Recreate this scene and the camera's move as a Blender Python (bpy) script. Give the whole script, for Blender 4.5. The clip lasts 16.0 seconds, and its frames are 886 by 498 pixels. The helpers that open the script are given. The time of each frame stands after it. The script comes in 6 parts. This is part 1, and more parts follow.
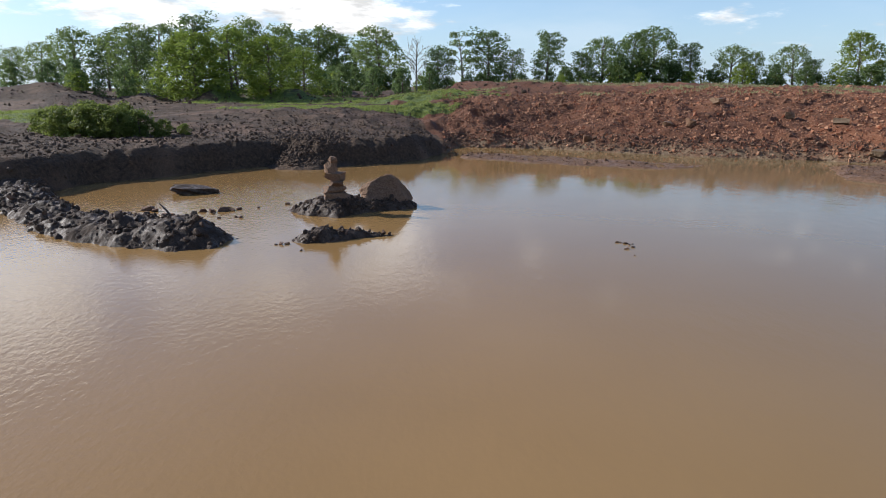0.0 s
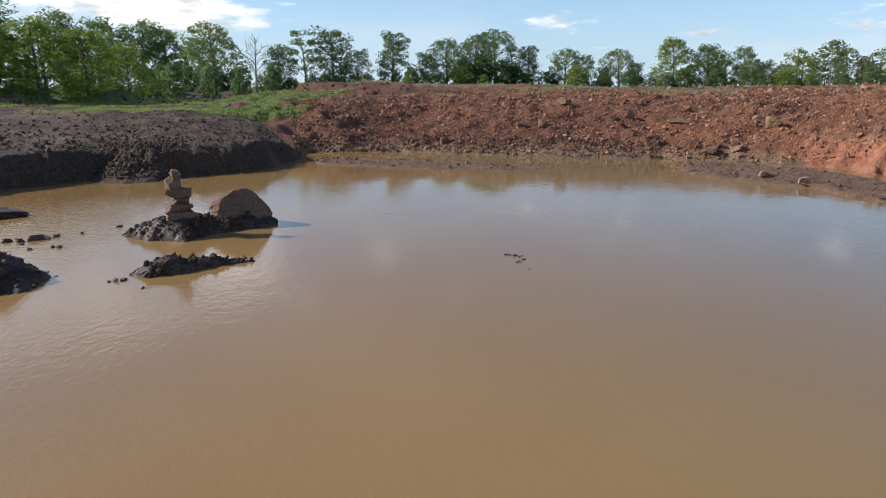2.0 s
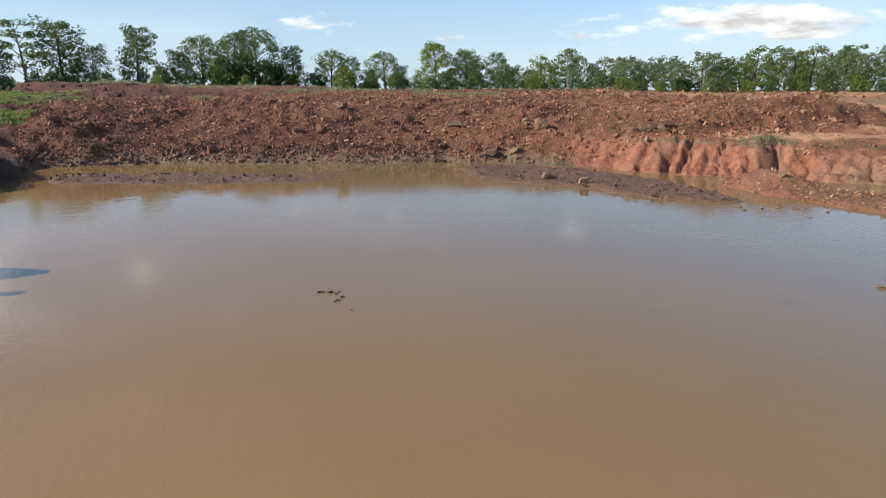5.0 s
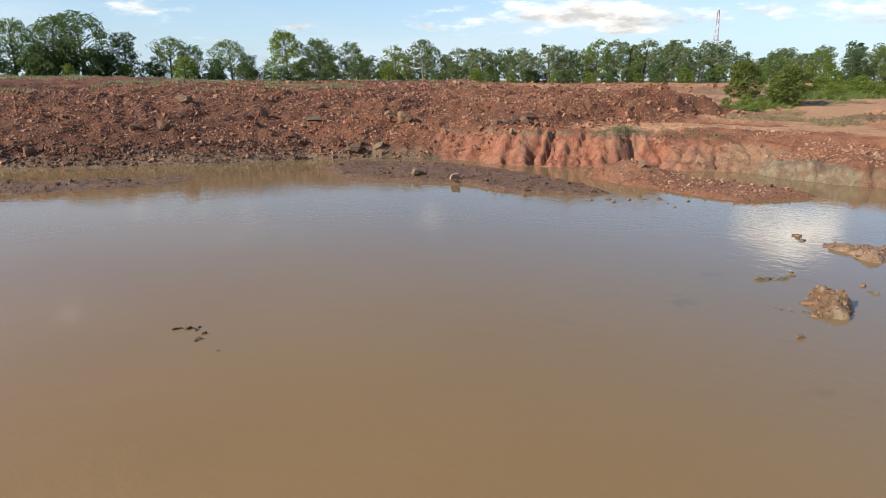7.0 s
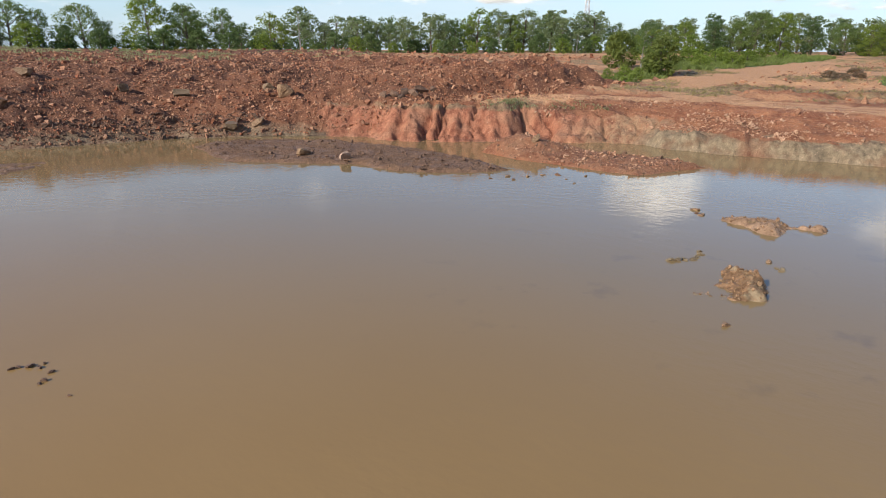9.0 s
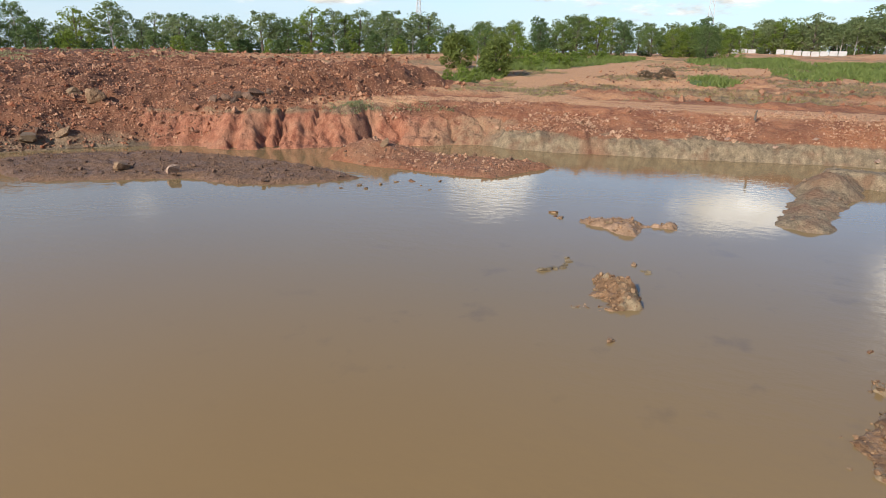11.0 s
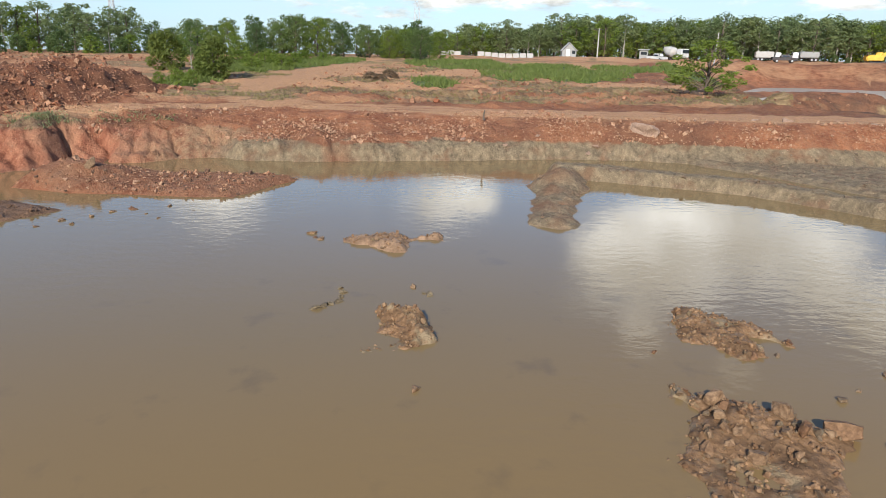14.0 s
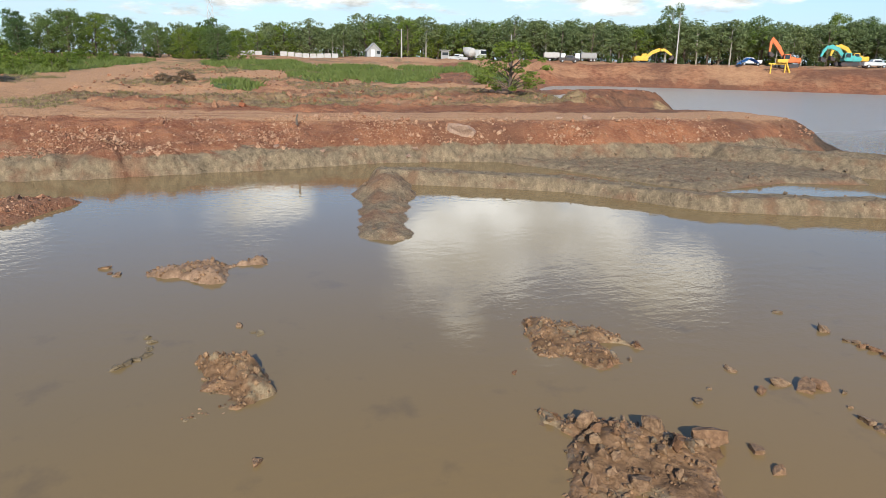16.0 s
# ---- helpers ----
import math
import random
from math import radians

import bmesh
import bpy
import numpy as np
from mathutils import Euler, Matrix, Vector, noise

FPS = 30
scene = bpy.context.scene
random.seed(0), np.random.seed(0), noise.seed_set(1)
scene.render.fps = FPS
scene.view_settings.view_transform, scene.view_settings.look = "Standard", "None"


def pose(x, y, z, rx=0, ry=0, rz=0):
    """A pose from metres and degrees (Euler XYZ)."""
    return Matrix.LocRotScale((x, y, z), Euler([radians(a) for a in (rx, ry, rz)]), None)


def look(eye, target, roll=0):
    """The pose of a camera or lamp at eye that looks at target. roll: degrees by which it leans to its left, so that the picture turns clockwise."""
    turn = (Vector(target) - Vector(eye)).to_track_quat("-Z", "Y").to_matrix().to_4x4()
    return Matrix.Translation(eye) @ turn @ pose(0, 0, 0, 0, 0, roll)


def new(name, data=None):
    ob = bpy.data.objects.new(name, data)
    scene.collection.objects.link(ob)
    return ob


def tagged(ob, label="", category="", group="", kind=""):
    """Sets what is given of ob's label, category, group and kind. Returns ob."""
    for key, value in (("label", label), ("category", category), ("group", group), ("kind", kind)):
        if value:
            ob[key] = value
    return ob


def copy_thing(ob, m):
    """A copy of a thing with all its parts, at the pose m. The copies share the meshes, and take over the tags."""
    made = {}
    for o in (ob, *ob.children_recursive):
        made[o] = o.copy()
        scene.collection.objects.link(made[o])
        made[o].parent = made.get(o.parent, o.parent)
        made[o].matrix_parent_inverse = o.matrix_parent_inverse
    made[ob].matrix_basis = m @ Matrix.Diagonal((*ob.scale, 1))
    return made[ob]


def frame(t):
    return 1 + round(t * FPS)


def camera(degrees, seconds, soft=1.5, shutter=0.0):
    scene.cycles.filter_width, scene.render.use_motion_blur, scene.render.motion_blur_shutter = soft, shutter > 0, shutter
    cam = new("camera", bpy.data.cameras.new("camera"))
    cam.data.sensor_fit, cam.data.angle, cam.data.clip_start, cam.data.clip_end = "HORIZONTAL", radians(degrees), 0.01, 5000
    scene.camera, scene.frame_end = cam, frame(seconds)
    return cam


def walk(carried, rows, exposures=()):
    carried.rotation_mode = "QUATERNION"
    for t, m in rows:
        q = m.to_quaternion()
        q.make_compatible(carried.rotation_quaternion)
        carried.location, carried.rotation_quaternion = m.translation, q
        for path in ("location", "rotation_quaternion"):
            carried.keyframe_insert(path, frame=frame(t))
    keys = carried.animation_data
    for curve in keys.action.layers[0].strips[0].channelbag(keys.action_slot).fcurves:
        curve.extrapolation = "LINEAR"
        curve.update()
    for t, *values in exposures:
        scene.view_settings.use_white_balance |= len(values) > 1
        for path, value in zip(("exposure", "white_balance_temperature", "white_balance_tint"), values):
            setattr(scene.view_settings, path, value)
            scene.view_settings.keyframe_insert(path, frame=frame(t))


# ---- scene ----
# ---------- camera ----------
cam = camera(69.05, 16.0, soft=0.75)
PATH = [
    (0.0, 0.000, 0.000, 4.735, 0.00, -13.98, -0.28), (0.5, -0.203, 0.575, 4.740, -3.52, -13.91, -0.35),
    (1.0, -0.391, 1.144, 4.748, -6.89, -13.90, -0.35), (1.5, -0.547, 1.713, 4.758, -10.26, -13.92, -0.31),
    (2.0, -0.656, 2.287, 4.773, -13.64, -13.97, -0.20), (2.5, -0.719, 2.868, 4.777, -16.99, -13.95, -0.14),
    (3.0, -0.745, 3.448, 4.788, -20.41, -13.98, -0.06), (3.5, -0.740, 3.993, 4.802, -23.85, -13.99, 0.07),
    (4.0, -0.703, 4.486, 4.823, -27.35, -14.01, 0.11), (6.5, 0.001, 6.775, 4.958, -43.69, -13.94, 0.09),
    (7.0, 0.209, 7.184, 4.992, -46.79, -14.65, 0.13), (7.5, 0.450, 7.568, 5.027, -49.90, -16.51, 0.13),
    (8.0, 0.713, 7.930, 5.054, -52.62, -17.22, 0.16), (8.5, 1.011, 8.265, 5.074, -54.62, -17.22, 0.24),
    (11.0, 2.698, 9.645, 5.074, -71.16, -17.02, 0.52), (11.5, 3.032, 9.874, 5.100, -74.72, -17.04, 0.70),
    (12.0, 3.342, 10.070, 5.120, -78.36, -17.01, 0.81), (12.5, 3.656, 10.246, 5.135, -82.34, -16.93, 0.84),
    (13.0, 3.985, 10.389, 5.144, -86.56, -16.83, 0.79), (13.5, 4.329, 10.517, 5.143, -90.86, -16.79, 0.85),
    (14.0, 4.694, 10.626, 5.162, -95.05, -16.73, 0.88), (14.5, 5.056, 10.712, 5.175, -99.20, -16.68, 0.89),
    (15.0, 5.415, 10.760, 5.179, -103.39, -16.61, 0.91), (15.5, 5.803, 10.751, 5.183, -107.60, -16.55, 0.94),
    (16.0, 6.204, 10.697, 5.194, -111.70, -16.47, 0.95),
]
walk(cam, [(t, pose(x, y, z, 90 + pitch, 0, yaw) @ pose(0, 0, 0, 0, 0, roll)) for t, x, y, z, yaw, pitch, roll in PATH],
     exposures=[(0.0, 0.38, 6270, 10), (4.0, 0.42, 6330, 10), (8.0, 0.48, 6560, 10), (12.0, 0.48, 6470, 8), (16.0, 0.40, 6300, 6)])

# ---------- sky and sun ----------
SUN_BEARING, SUN_HEIGHT = -72.0, 30.0          # degrees clockwise from +y, degrees up
world = bpy.data.worlds.new("sky")
scene.world = world
world.use_nodes = True


def link(tree, a, b):
    tree.links.new(a, b)


def build_sky(tree):
    tree.nodes.clear()
    out = tree.nodes.new("ShaderNodeOutputWorld")
    bg = tree.nodes.new("ShaderNodeBackground")
    bg.inputs["Strength"].default_value = 0.112
    sky = tree.nodes.new("ShaderNodeTexSky")
    sky.sky_type = "NISHITA"
    sky.sun_disc = False
    sky.sun_elevation, sky.sun_rotation = radians(SUN_HEIGHT), radians(SUN_BEARING % 360)
    sky.air_density, sky.dust_density, sky.ozone_density = 1.0, 0.55, 2.5
    coord = tree.nodes.new("ShaderNodeTexCoord")
    sep = tree.nodes.new("ShaderNodeSeparateXYZ")
    link(tree, coord.outputs["Generated"], sep.inputs[0])

    def math_node(op, a, b=None, clamp=False):
        n = tree.nodes.new("ShaderNodeMath")
        n.operation, n.use_clamp = op, clamp
        for k, v in enumerate((a, b)):
            if v is None:
                continue
            if isinstance(v, (int, float)):
                n.inputs[k].default_value = v
            else:
                link(tree, v, n.inputs[k])
        return n.outputs[0]

    # cloud layer seen in perspective: direction over height, so clouds flatten towards the horizon
    lift = math_node("ADD", math_node("MAXIMUM", sep.outputs["Z"], 0.0), 0.22)
    u, v = math_node("DIVIDE", sep.outputs["X"], lift), math_node("DIVIDE", sep.outputs["Y"], lift)
    comb = tree.nodes.new("ShaderNodeCombineXYZ")
    link(tree, u, comb.inputs[0]); link(tree, v, comb.inputs[1]); link(tree, math_node("MULTIPLY", sep.outputs["Z"], 2.2), comb.inputs[2])

    def cloud(scale, detail, rough, shift):
        m = tree.nodes.new("ShaderNodeMapping")
        m.inputs["Location"].default_value = shift
        link(tree, comb.outputs[0], m.inputs[0])
        n = tree.nodes.new("ShaderNodeTexNoise")
        n.inputs["Scale"].default_value, n.inputs["Detail"].default_value, n.inputs["Roughness"].default_value = scale, detail, rough
        link(tree, m.outputs[0], n.inputs["Vector"])
        return n.outputs["Fac"]

    def bank(bearing, height, width, tall, weight=0.27):
        """How near a direction lies to the middle of a cloud bank, 0 to 1."""
        b, h = radians(bearing), radians(height)
        dx = math_node("SUBTRACT", math_node("MULTIPLY", sep.outputs["X"], math.cos(b)), math_node("MULTIPLY", sep.outputs["Y"], math.sin(b)))
        ahead = math_node("ADD", math_node("MULTIPLY", sep.outputs["X"], math.sin(b)), math_node("MULTIPLY", sep.outputs["Y"], math.cos(b)))
        a = math_node("POWER", math_node("DIVIDE", math_node("ABSOLUTE", dx), width), 2.0)
        c = math_node("POWER", math_node("DIVIDE", math_node("ABSOLUTE", math_node("SUBTRACT", sep.outputs["Z"], math.sin(h))), tall), 2.0)
        near = math_node("SUBTRACT", 1.0, math_node("ADD", a, c), clamp=True)
        return math_node("MULTIPLY", near, math_node("MULTIPLY", math_node("GREATER_THAN", ahead, 0.0), weight))

    puffs = cloud(2.3, 9.0, 0.62, (3.1, 1.7, 0.0))
    veil = cloud(0.55, 4.0, 0.5, (7.0, 2.0, 1.0))
    boost = bank(118, 17, 0.37, 0.125, 0.34)
    # the unseen (-12, 15) bank is added only to brighten the left water
    for args in ((113.8, 23.5, 0.08, 0.075, 0.38), (122.5, 23.5, 0.075, 0.085, 0.38), (132, 18, 0.12, 0.09, 0.36), (76, 11, 0.09, 0.05, 0.4), (96, 12.2, 0.11, 0.042, 0.38), (-26, 10, 0.10, 0.04, 0.4), (-42, 15, 0.30, 0.13, 0.30), (-12, 15, 0.40, 0.12, 0.15), (58, 5, 0.3, 0.035), (95, 5, 0.35, 0.04), (125, 5, 0.35, 0.04), (-20, 7.5, 0.40, 0.06), (-6, 6, 0.16, 0.04)):
        boost = math_node("MAXIMUM", boost, bank(*args))
    high = math_node("MULTIPLY", math_node("MULTIPLY", math_node("SUBTRACT", sep.outputs["Z"], 0.30, clamp=True), 6.0, clamp=True), -0.45)
    dens = math_node("ADD", math_node("ADD", math_node("ADD", puffs, high), boost), math_node("MULTIPLY", veil, 0.10))
    ramp = tree.nodes.new("ShaderNodeMapRange")
    ramp.interpolation_type = "SMOOTHSTEP"
    ramp.inputs["From Min"].default_value, ramp.inputs["From Max"].default_value = 0.645, 0.83
    link(tree, dens, ramp.inputs["Value"])
    shade = tree.nodes.new("ShaderNodeMapRange")
    shade.inputs["From Min"].default_value, shade.inputs["From Max"].default_value = 0.35, 0.7
    shade.inputs["To Min"].default_value, shade.inputs["To Max"].default_value = 7.0, 17.0
    link(tree, cloud(4.0, 6.0, 0.6, (0.4, 5.0, 2.0)), shade.inputs["Value"])
    # clouds low over the horizon stand in haze and are dimmer
    clear = tree.nodes.new("ShaderNodeMapRange")
    clear.inputs["From Min"].default_value, clear.inputs["From Max"].default_value = 0.06, 0.20
    clear.inputs["To Min"].default_value, clear.inputs["To Max"].default_value = 0.52, 1.15
    link(tree, sep.outputs["Z"], clear.inputs["Value"])
    white = tree.nodes.new("ShaderNodeVectorMath")
    white.operation = "SCALE"
    white.inputs[0].default_value = (1.0, 0.985, 0.96)
    link(tree, math_node("MULTIPLY", shade.outputs[0], clear.outputs[0]), white.inputs["Scale"])
    # thin high haze near the horizon
    haze = tree.nodes.new("ShaderNodeMapRange")
    haze.inputs["From Min"].default_value, haze.inputs["From Max"].default_value = 0.0, 0.22
    haze.inputs["To Min"].default_value, haze.inputs["To Max"].default_value = 0.65, 0.0
    link(tree, sep.outputs["Z"], haze.inputs["Value"])
    mix0 = tree.nodes.new("ShaderNodeMix")
    mix0.data_type = "RGBA"
    tint = tree.nodes.new("ShaderNodeVectorMath")
    tint.operation = "MULTIPLY"
    tint.inputs[1].default_value = (0.92, 0.98, 1.10)
    link(tree, sky.outputs[0], tint.inputs[0])
    link(tree, haze.outputs[0], mix0.inputs["Factor"]); link(tree, tint.outputs[0], mix0.inputs["A"])
    mix0.inputs["B"].default_value = (3.7, 5.0, 6.3, 1)
    # thin high streaks
    streak = tree.nodes.new("ShaderNodeMapRange")
    streak.interpolation_type = "SMOOTHSTEP"
    streak.inputs["From Min"].default_value, streak.inputs["From Max"].default_value = 0.42, 0.68
    streak.inputs["To Max"].default_value = 0.55
    link(tree, cloud(0.9, 7.0, 0.55, (1.0, 4.2, 3.0)), streak.inputs["Value"])
    mix1 = tree.nodes.new("ShaderNodeMix")
    mix1.data_type = "RGBA"
    link(tree, math_node("MULTIPLY", streak.outputs[0], math_node("SUBTRACT", 1.0, math_node("MULTIPLY", sep.outputs["Z"], 3.0), clamp=True)), mix1.inputs["Factor"]); link(tree, mix0.outputs["Result"], mix1.inputs["A"])
    mix1.inputs["B"].default_value = (5.0, 5.8, 6.5, 1)
    mix = tree.nodes.new("ShaderNodeMix")
    mix.data_type = "RGBA"
    link(tree, ramp.outputs[0], mix.inputs["Factor"]); link(tree, mix1.outputs["Result"], mix.inputs["A"]); link(tree, white.outputs[0], mix.inputs["B"])
    link(tree, mix.outputs["Result"], bg.inputs["Color"])
    link(tree, bg.outputs[0], out.inputs[0])


build_sky(world.node_tree)
sun = new("sun", bpy.data.lights.new("sun", "SUN"))
sun.data.energy, sun.data.angle, sun.data.color = 4.4, radians(0.6), (1.0, 0.95, 0.88)
_b, _h = radians(SUN_BEARING), radians(SUN_HEIGHT)
sun.matrix_world = look((0, 0, 60), (-math.sin(_b) * math.cos(_h), -math.cos(_b) * math.cos(_h), 60 - math.sin(_h)))


# ---------- materials ----------
class Nodes:
    """A short way to write node materials."""

    def __init__(self, name):
        self.mat = bpy.data.materials.new(name)
        self.mat.use_nodes = True
        self.tree = self.mat.node_tree
        self.bsdf = self.tree.nodes["Principled BSDF"]
        self.pos = self.tree.nodes.new("ShaderNodeNewGeometry").outputs["Position"]

    def put(self, value, socket):
        if isinstance(value, (int, float)):
            socket.default_value = value
        elif isinstance(value, tuple):
            socket.default_value = (*value, 1.0) if len(value) == 3 and len(socket.default_value) == 4 else value
        else:
            self.tree.links.new(value, socket)

    def noise(self, scale, detail=4.0, rough=0.55, vector=None, colour=False, distort=0.0):
        n = self.tree.nodes.new("ShaderNodeTexNoise")
        n.inputs["Scale"].default_value, n.inputs["Detail"].default_value = scale, detail
        n.inputs["Roughness"].default_value, n.inputs["Distortion"].default_value = rough, distort
        self.put(self.pos if vector is None else vector, n.inputs["Vector"])
        return n.outputs["Color" if colour else "Fac"]

    def stretch(self, sx, sy, sz, vector=None):
        m = self.tree.nodes.new("ShaderNodeMapping")
        m.inputs["Scale"].default_value = (sx, sy, sz)
        self.put(self.pos if vector is None else vector, m.inputs[0])
        return m.outputs[0]

    def cells(self, scale, out="Distance", vector=None, feature="F1"):
        n = self.tree.nodes.new("ShaderNodeTexVoronoi")
        n.feature = feature
        n.inputs["Scale"].default_value = scale
        self.put(self.pos if vector is None else vector, n.inputs["Vector"])
        return n.outputs[out]

    def span(self, value, a, b, c=0.0, d=1.0):
        n = self.tree.nodes.new("ShaderNodeMapRange")
        n.inputs["From Min"].default_value, n.inputs["From Max"].default_value = a, b
        n.inputs["To Min"].default_value, n.inputs["To Max"].default_value = c, d
        self.put(value, n.inputs["Value"])
        return n.outputs[0]

    def mix(self, fac, a, b, blend="MIX"):
        n = self.tree.nodes.new("ShaderNodeMix")
        n.data_type, n.blend_type = "RGBA", blend
        self.put(fac, n.inputs["Factor"]); self.put(a, n.inputs["A"]); self.put(b, n.inputs["B"])
        return n.outputs["Result"]

    def calc(self, op, a, b=0.0, clamp=False):
        n = self.tree.nodes.new("ShaderNodeMath")
        n.operation, n.use_clamp = op, clamp
        self.put(a, n.inputs[0]); self.put(b, n.inputs[1])
        return n.outputs[0]

    def attr(self, name, out="Color"):
        n = self.tree.nodes.new("ShaderNodeAttribute")
        n.attribute_name = name
        return n.outputs[out]

    def split(self, colour):
        n = self.tree.nodes.new("ShaderNodeSeparateColor")
        self.put(colour, n.inputs[0])
        return n.outputs

    def random(self, island=False):
        if island:
            return self.tree.nodes.new("ShaderNodeNewGeometry").outputs["Random Per Island"]
        return self.tree.nodes.new("ShaderNodeObjectInfo").outputs["Random"]

    def bump(self, height, strength=0.5, distance=0.05):
        n = self.tree.nodes.new("ShaderNodeBump")
        n.inputs["Strength"].default_value, n.inputs["Distance"].default_value = strength, distance
        self.put(height, n.inputs["Height"])
        self.put(n.outputs[0], self.bsdf.inputs["Normal"])

    def done(self, colour, rough=0.8, metal=0.0, **more):
        self.put(colour, self.bsdf.inputs["Base Color"])
        self.put(rough, self.bsdf.inputs["Roughness"])
        self.put(metal, self.bsdf.inputs["Metallic"])
        for key, value in more.items():
            self.put(value, self.bsdf.inputs[key.replace("_", " ")])
        return self.mat


def mat_ground():
    n = Nodes("soil")
    m1, m2 = n.split(n.attr("soil_a")), n.split(n.attr("soil_b"))
    big, mid, fine = n.noise(0.09, 4), n.noise(0.8, 6, 0.62), n.noise(6.0, 6, 0.65)
    grit = n.noise(22.0, 3, 0.6)

    def mask(value, soft=0.5):
        return n.span(n.calc("ADD", value, n.calc("MULTIPLY", n.calc("SUBTRACT", mid, 0.5), soft)), 0.35, 0.65)

    dark = n.mix(n.span(fine, 0.34, 0.66), (0.042, 0.028, 0.018), (0.130, 0.083, 0.052))
    dark = n.mix(n.span(n.noise(0.35, 5, 0.6), 0.50, 0.64, 0.0, 0.6), dark, (0.185, 0.115, 0.072))
    red = n.mix(n.span(mid, 0.36, 0.64), (0.210, 0.064, 0.028), (0.430, 0.172, 0.080))
    red = n.mix(n.span(fine, 0.42, 0.72, 0.0, 0.6), red, (0.45, 0.245, 0.130))
    red = n.mix(n.span(big, 0.42, 0.62, 0.0, 0.6), red, (0.130, 0.066, 0.040))
    grey = n.mix(n.span(n.noise(3.5, 6, 0.68, n.stretch(1, 1, 0.45)), 0.3, 0.7), (0.125, 0.092, 0.056), (0.385, 0.285, 0.172))
    grey = n.mix(n.span(n.noise(1.1, 5, 0.62), 0.50, 0.66, 0.0, 0.75), grey, (0.215, 0.118, 0.066))
    pale = n.mix(n.span(fine, 0.3, 0.75), (0.46, 0.228, 0.108), (0.64, 0.380, 0.205))
    mud = n.mix(n.span(fine, 0.3, 0.7), (0.125, 0.068, 0.037), (0.29, 0.163, 0.092))
    green = n.mix(n.span(fine, 0.3, 0.7), (0.070, 0.100, 0.026), (0.17, 0.215, 0.060))
    straw = n.mix(n.span(n.noise(2.2, 6, 0.66), 0.32, 0.68), (0.17, 0.105, 0.056), (0.43, 0.295, 0.150))
    c = n.mix(mask(m1[0]), dark, red)
    c = n.mix(n.calc("MULTIPLY", n.attr("soil_a", "Alpha"), n.span(mid, 0.3, 0.62, 0.55, 1.0)), c, n.mix(n.span(fine, 0.3, 0.7), (0.058, 0.028, 0.016), (0.185, 0.076, 0.040)))
    streak = n.noise(3.0, 6, 0.68, n.stretch(1, 1, 0.16))
    face = n.mix(n.span(streak, 0.34, 0.66), (0.22, 0.070, 0.036), (0.48, 0.205, 0.112))
    face = n.mix(n.span(n.noise(0.55, 4, 0.6), 0.48, 0.62, 0.0, 0.45), face, (0.46, 0.245, 0.140))
    axes = n.tree.nodes.new("ShaderNodeSeparateXYZ")
    n.put(n.pos, axes.inputs[0])
    ochre = n.calc("MULTIPLY", n.span(n.calc("ADD", axes.outputs["Y"], n.calc("MULTIPLY", mid, 3.0)), 25.5, 22.5), n.span(streak, 0.35, 0.55, 0.15, 0.85))
    face = n.mix(ochre, face, n.mix(n.span(fine, 0.3, 0.7), (0.26, 0.15, 0.075), (0.42, 0.28, 0.16)))
    face = n.mix(n.span(n.calc("ADD", axes.outputs["Z"], n.calc("MULTIPLY", mid, 0.8)), 1.95, 2.2, 0.0, 0.85), face, n.mix(n.span(fine, 0.35, 0.65), (0.12, 0.078, 0.046), (0.32, 0.225, 0.125)))
    c = n.mix(mask(n.attr("soil_b", "Alpha"), 0.4), c, face)
    c = n.mix(mask(m1[1]), c, grey)
    c = n.mix(mask(m1[2], 0.35), c, pale)
    fleck = n.calc("MULTIPLY", n.span(n.cells(6.5), 0.20, 0.12), n.span(n.noise(2.6, 2), 0.46, 0.56))
    c = n.mix(n.calc("MULTIPLY", fleck, n.span(m1[0], 0.4, 0.8, 0.0, 0.75)), c, (0.47, 0.300, 0.205))
    c = n.mix(mask(m2[1]), c, mud)
    c = n.mix(mask(m2[2], 0.9), c, straw)
    c = n.mix(mask(m2[0], 1.1), c, green)
    c = n.mix(n.span(grit, 0.35, 0.65, 0.0, 0.35), c, (0.08, 0.05, 0.04), "MULTIPLY")
    wet = n.calc("MULTIPLY", m2[1], n.span(mid, 0.4, 0.6))
    n.bump(n.calc("ADD", n.calc("ADD", n.calc("MULTIPLY", fine, 0.7), n.calc("MULTIPLY", n.noise(2.0, 5, 0.7), 0.9)), n.calc("MULTIPLY", grit, 0.35)), 1.0, 0.15)
    return n.done(c, n.span(wet, 0.0, 1.0, 0.92, 0.48), Specular_IOR_Level=0.3)


